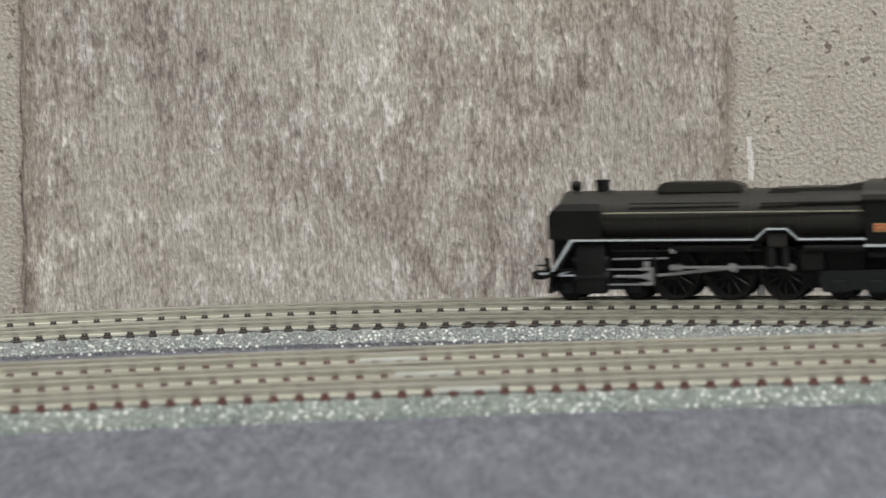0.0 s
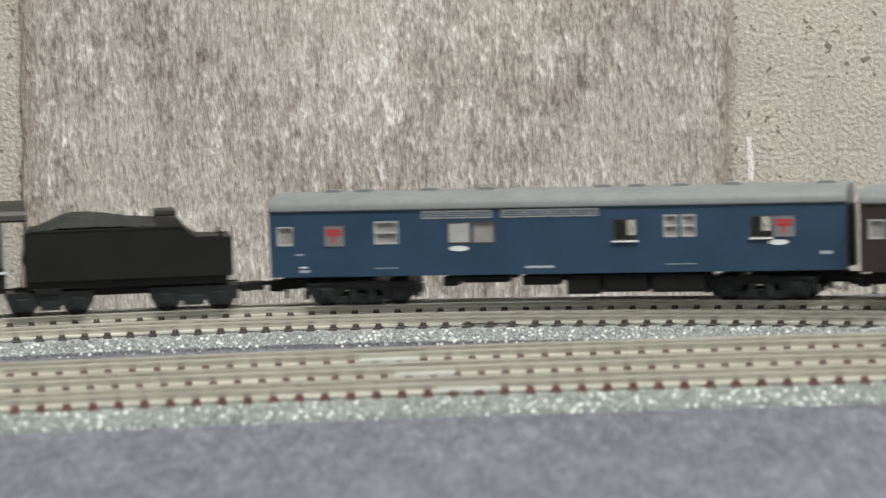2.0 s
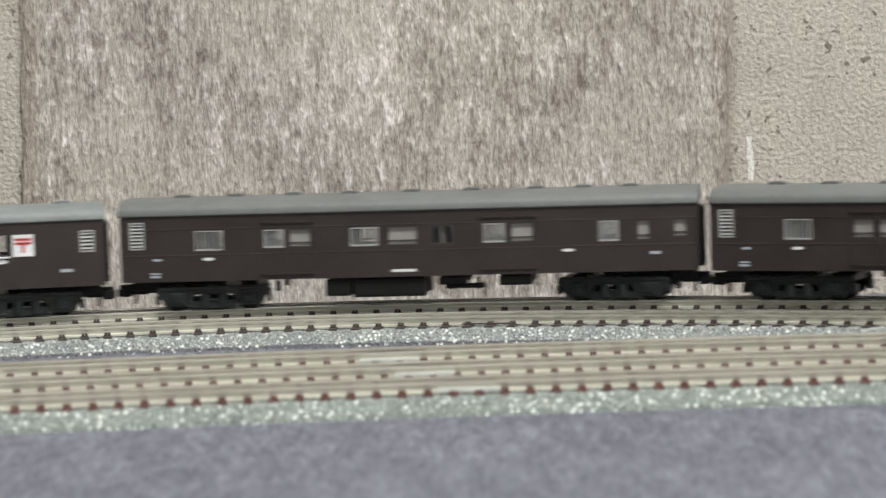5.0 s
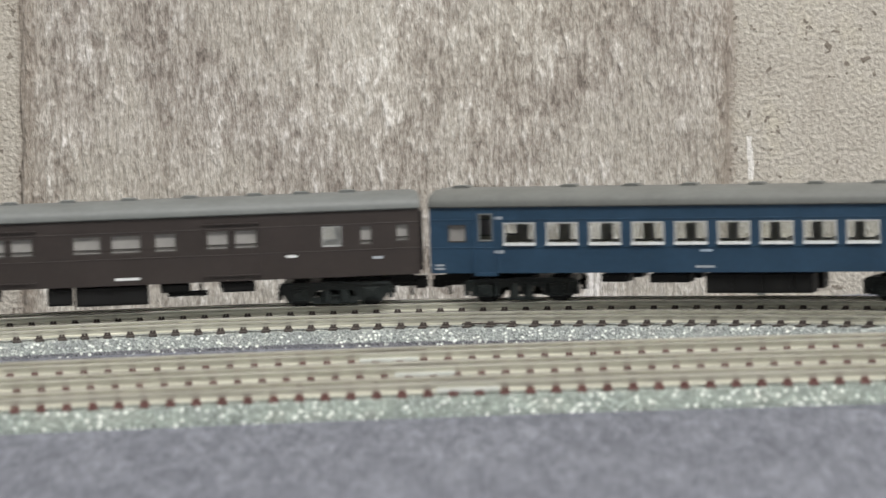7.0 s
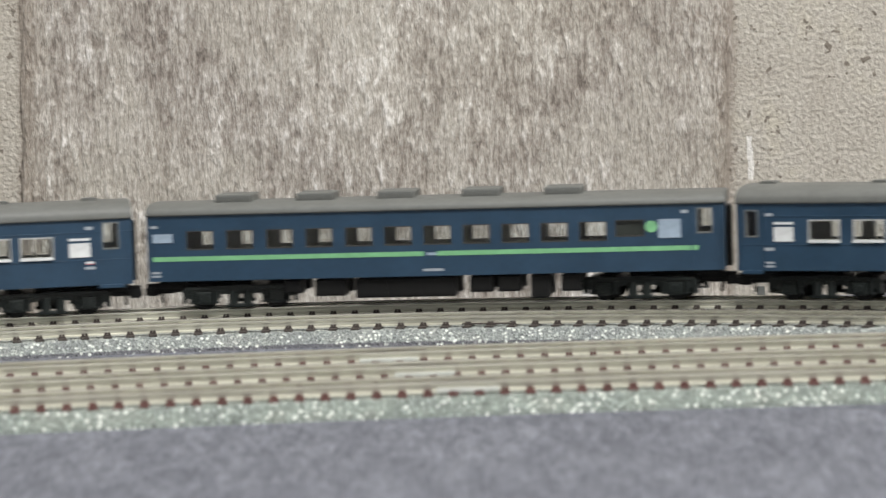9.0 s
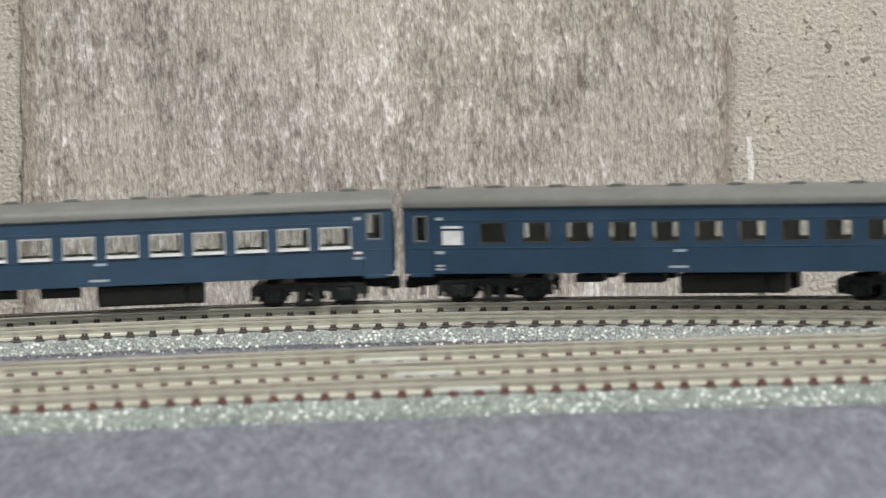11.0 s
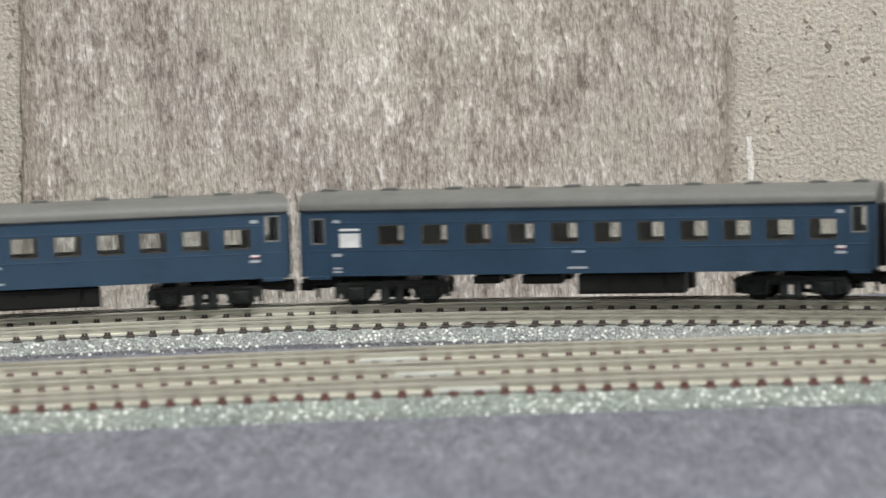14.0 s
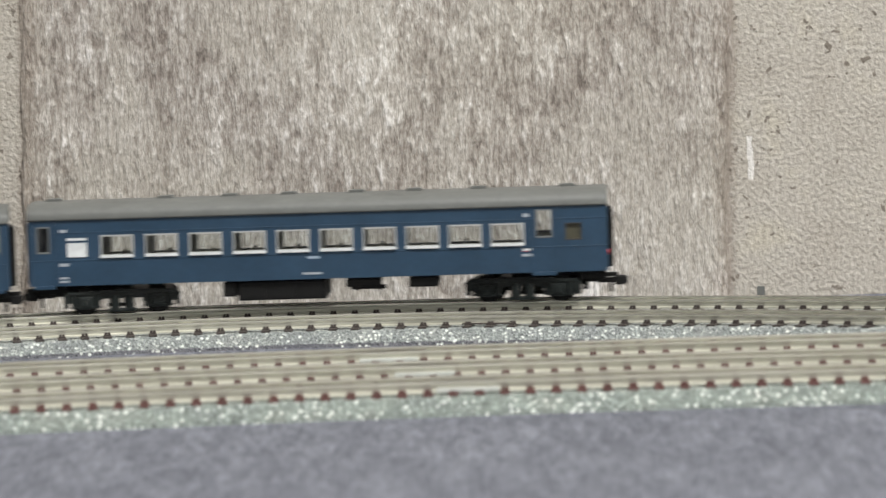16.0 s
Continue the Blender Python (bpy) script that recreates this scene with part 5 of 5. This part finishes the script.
def tender():
    root = empty("tender")
    tagged(root, "black model coal tender behind the locomotive", "model tender")
    m = 16.0

    def tx(u):
        return m - u
    bm = bmesh.new()
    prism(bm, [(tx(-7.7), 10.2), (tx(-7.7), 22.0), (tx(28.6), 22.0), (tx(31.2), 19.3), (tx(36.6), 19.1), (tx(37.0), 19.5), (tx(39.2), 19.5), (tx(39.2), 10.2)], -9.3, 9.3)
    bmesh.ops.bevel(bm, geom=list(bm.edges), offset=0.25, segments=2, affect="EDGES")
    part("body", bm, LOCO, root)
    bm = bmesh.new()
    box(bm, tx(36.4), tx(32.0), -6.0, 6.0, 19.0, 19.5)
    for d in (-1, 1):
        box(bm, tx(28.2), tx(-6.5), *sorted((d * 8.7, d * 9.2)), 21.9, 22.5, 0.1)
        tube(bm, (tx(36.8), d * 7.5, 19.2), (tx(36.8), d * 7.5, 20.6), 0.35, n=8)
    part("tank_rim", bm, LOCO, root)
    bm = bmesh.new()
    heights = [(-6.2, 22.3), (-4, 23.2), (-1, 24.7), (2, 25.8), (4.5, 26.1), (8, 25.9), (12, 25.3), (16, 24.7), (20, 24.3), (24, 24.1)]
    grid = []
    for i in range(61):
        u = -6.2 + 28.4 * i / 60
        zc = float(np.interp(u, [h[0] for h in heights], [h[1] for h in heights]))
        row = []
        for j in range(19):
            y = -8.6 + 17.2 * j / 18
            k = 1 - abs(y / 8.6) ** 3
            bumpy = 0.35 * noise.noise(Vector((u * 0.9, y * 0.9, 3.0))) + 0.2 * noise.noise(Vector((u * 2.2, y * 2.2, 9.0)))
            row.append(bm.verts.new((tx(u), y, 22.1 + (zc - 22.1) * (0.25 + 0.75 * k) + bumpy)))
        grid.append(row)
    for a, b in zip(grid, grid[1:]):
        for j in range(18):
            bm.faces.new((a[j], a[j + 1], b[j + 1], b[j]))
    part("coal_load", bm, COAL, root, "heaped dull black coal")
    bm = bmesh.new()
    prism(bm, [(tx(29.0), 21.6), (tx(27.6), 23.6), (tx(26.6), 24.6), (tx(22.0), 24.6), (tx(21.4), 22.0)], -7.2, 7.2)
    box(bm, tx(27.0), tx(21.8), -3.4, 3.4, 24.6, 26.2, 0.4)
    part("water_hatch", bm, LOCO_TOP, root, "black filler hatch")
    bm = bmesh.new()
    box(bm, tx(38.0), tx(-7.6), -8.0, 8.0, 8.2, 10.2)
    box(bm, tx(31), tx(1), -2.5, 2.5, 6.0, 8.2)
    for d in (-1, 1):
        box(bm, tx(-7.0), tx(-8.2), *sorted((d * 6.2, d * 8.6)), 14.0, 16.2, 0.2)
        box(bm, tx(0), tx(-5.5), *sorted((d * 8.0, d * 8.6)), 7.0, 8.4, 0.1)
    box(bm, tx(-7.6), tx(-10.4), -1.0, 1.0, 7.0, 8.2)
    part("underframe", bm, BLACK, root)
    for u in (-2.6, 30.4):
        bogie(root, tx(u), "tender", half=15.0, wheelbase=12.2)
    bm = bmesh.new()
    box(bm, tx(50.2), tx(38.0), -0.9, 0.9, 6.6, 7.5, 0.15)
    box(bm, tx(46.6), tx(42.8), -1.4, 1.4, 5.6, 7.6, 0.3)
    part("drawbar", bm, BLACK, root, "black drawbar to the first coach")
    k = shared("coupler", "knuckle", knuckle, BLACK, root, (tx(38.2), 0, 0.6), "black knuckle coupler")
    k.rotation_euler = (0, 0, math.pi)
    return root


TENDER = tender()
for thing, names, low, k in ((ENGINE, ("cab_roof", "cab_side", "cab_front", "boiler_casing"), 0.012, 0.035), (TENDER, ("body", "tank_rim", "coal_load", "water_hatch"), 0.004, 0.05)):
    for o in thing.children:
        if o.name.split(".")[0] in names:
            for v in o.data.vertices:
                v.co.z -= max(0.0, v.co.z - low) * k

# a little grey tab at the foot of the wall behind the curve
bm = bmesh.new()
prism(bm, [(74.2, FLOOR_Z), (76.1, FLOOR_Z), (76.0, 0.4), (75.8, 0.6), (74.5, 0.6), (74.3, 0.4)], 29.4, 30.6)
tagged(part("plastic_tab", bm, ROOF_D), "small grey plastic tab standing behind the curved track", "plastic tab").matrix_basis = TILT

# ---- all that moves ----
RUN = [(0.0, 0.0), (0.5, 49.4), (1.0, 102.9), (1.5, 157.7), (2.0, 212.7), (2.5, 262.5), (3.0, 313.0), (3.5, 366.0), (4.0, 417.0), (4.2, 436.6), (4.725, 491.2), (5.25, 547.7),
       (5.775, 603.8), (6.3, 657.6), (6.5, 677.4), (7.0, 722.5), (7.5, 770.3), (8.0, 820.2), (8.5, 873.3), (9.0, 924.8), (9.2, 944.1), (9.725, 999.7), (10.25, 1057.3), (10.775, 1115.1),
       (11.3, 1171.1), (11.5, 1195.6), (12.0, 1245.7), (12.5, 1293.2), (13.0, 1341.1), (13.5, 1388.1), (14.0, 1436.5), (14.5, 1485.2), (15.0, 1532.8), (15.5, 1584.6), (16.0, 1636.0)]


def run(t):
    """How far the train has gone at t seconds, in millimetres: a smooth curve through RUN."""
    ts, ss = [r[0] for r in RUN], [r[1] for r in RUN]
    i = min(max(int(np.searchsorted(ts, t)) - 1, 0), len(ts) - 2)

    def slope(j):
        if j == 0 or j == len(ts) - 1:
            a, b = (0, 1) if j == 0 else (-2, -1)
            return (ss[b] - ss[a]) / (ts[b] - ts[a])
        return (ss[j + 1] - ss[j - 1]) / (ts[j + 1] - ts[j - 1])
    h = ts[i + 1] - ts[i]
    u = (t - ts[i]) / h
    return ss[i] * (2 * u ** 3 - 3 * u ** 2 + 1) + slope(i) * h * (u ** 3 - 2 * u ** 2 + u) + ss[i + 1] * (3 * u ** 2 - 2 * u ** 3) + slope(i + 1) * h * (u ** 3 - u ** 2)


def body_pose(s, half):
    """A body whose two pivots, half apart from its middle at s, follow the line."""
    ax, ay, _ = on_line(TRAIN_LINE, s + half)
    bx, by, _ = on_line(TRAIN_LINE, s - half)
    return (ax + bx) / 2, (ay + by) / 2, math.atan2(ay - by, ax - bx)


def motions():
    times = [k / 5 for k in range(81)]
    ticks = [k / FPS for k in range(481)]
    gone = [run(t) for t in ticks]
    middles = {ENGINE: (83.7 + LU, 14.0), TENDER: (163.3 + 16.0, 15.0)}
    for i, c in enumerate(COACHES):
        middles[c] = (212.8 + 136.76 * i + MID, 46.8)
    for thing, (back, half) in middles.items():
        rows = []
        for t in times:
            x, y, a = body_pose(run(t) - back, half)
            rows.append((t, TILT @ pose(x * MM, y * MM, 0, 0, 0, math.degrees(a))))
        walk(thing, rows)
    for b, x, half in PIVOTS:
        back, _ = middles[b.parent]
        rows = []
        for t in times[::2]:
            s = run(t) - back
            turn = on_line(TRAIN_LINE, s + x)[2] + math.pi - body_pose(s, half)[2]
            turn = (turn + math.pi) % (2 * math.pi) - math.pi
            rows.append((t, pose(x * MM, 0, 0, 0, 0, math.degrees(turn))))
        walk(b, rows)
    start = run(0.6)
    for w, r, at in SPINS:
        walk(w, [(t, Matrix.Translation(at) @ Matrix.Rotation((g - start) / r, 4, "Y")) for t, g in zip(ticks, gone)])
    for (kind, d), rod in RODS.items():
        rows = []
        for t, g in zip(ticks, gone):
            # the crank turns forwards with the wheels; the two sides stand a quarter turn apart
            a = (g - start) / 5.85
            base = -math.pi / 2 if d > 0 else 0.0
            px, pz = 2.1 * math.cos(base - a), 2.1 * math.sin(base - a)
            cx = lx(22.0) + px + math.sqrt(20 ** 2 - (7.85 + pz - 7.4) ** 2)
            if kind == "side":
                rows.append((t, pose(px * MM, 0, (7.85 + pz) * MM)))
            elif kind == "cross":
                rows.append((t, pose(cx * MM, 0, 7.4 * MM)))
            elif kind == "main":
                tilt = math.asin((7.85 + pz - 7.4) / 20.0)
                rows.append((t, pose(cx * MM, 0, 7.4 * MM) @ Matrix.Rotation(math.pi + tilt, 4, "Y")))
            else:
                ex, ez = px * 0.45, pz * 0.45
                rows.append((t, pose((lx(22.0) + ex) * MM, 0, (7.85 + ez + 1.0) * MM, 0, math.degrees(-math.atan2(0.6 - ez, 13.0)), 0)))
        walk(rod, rows)


motions()
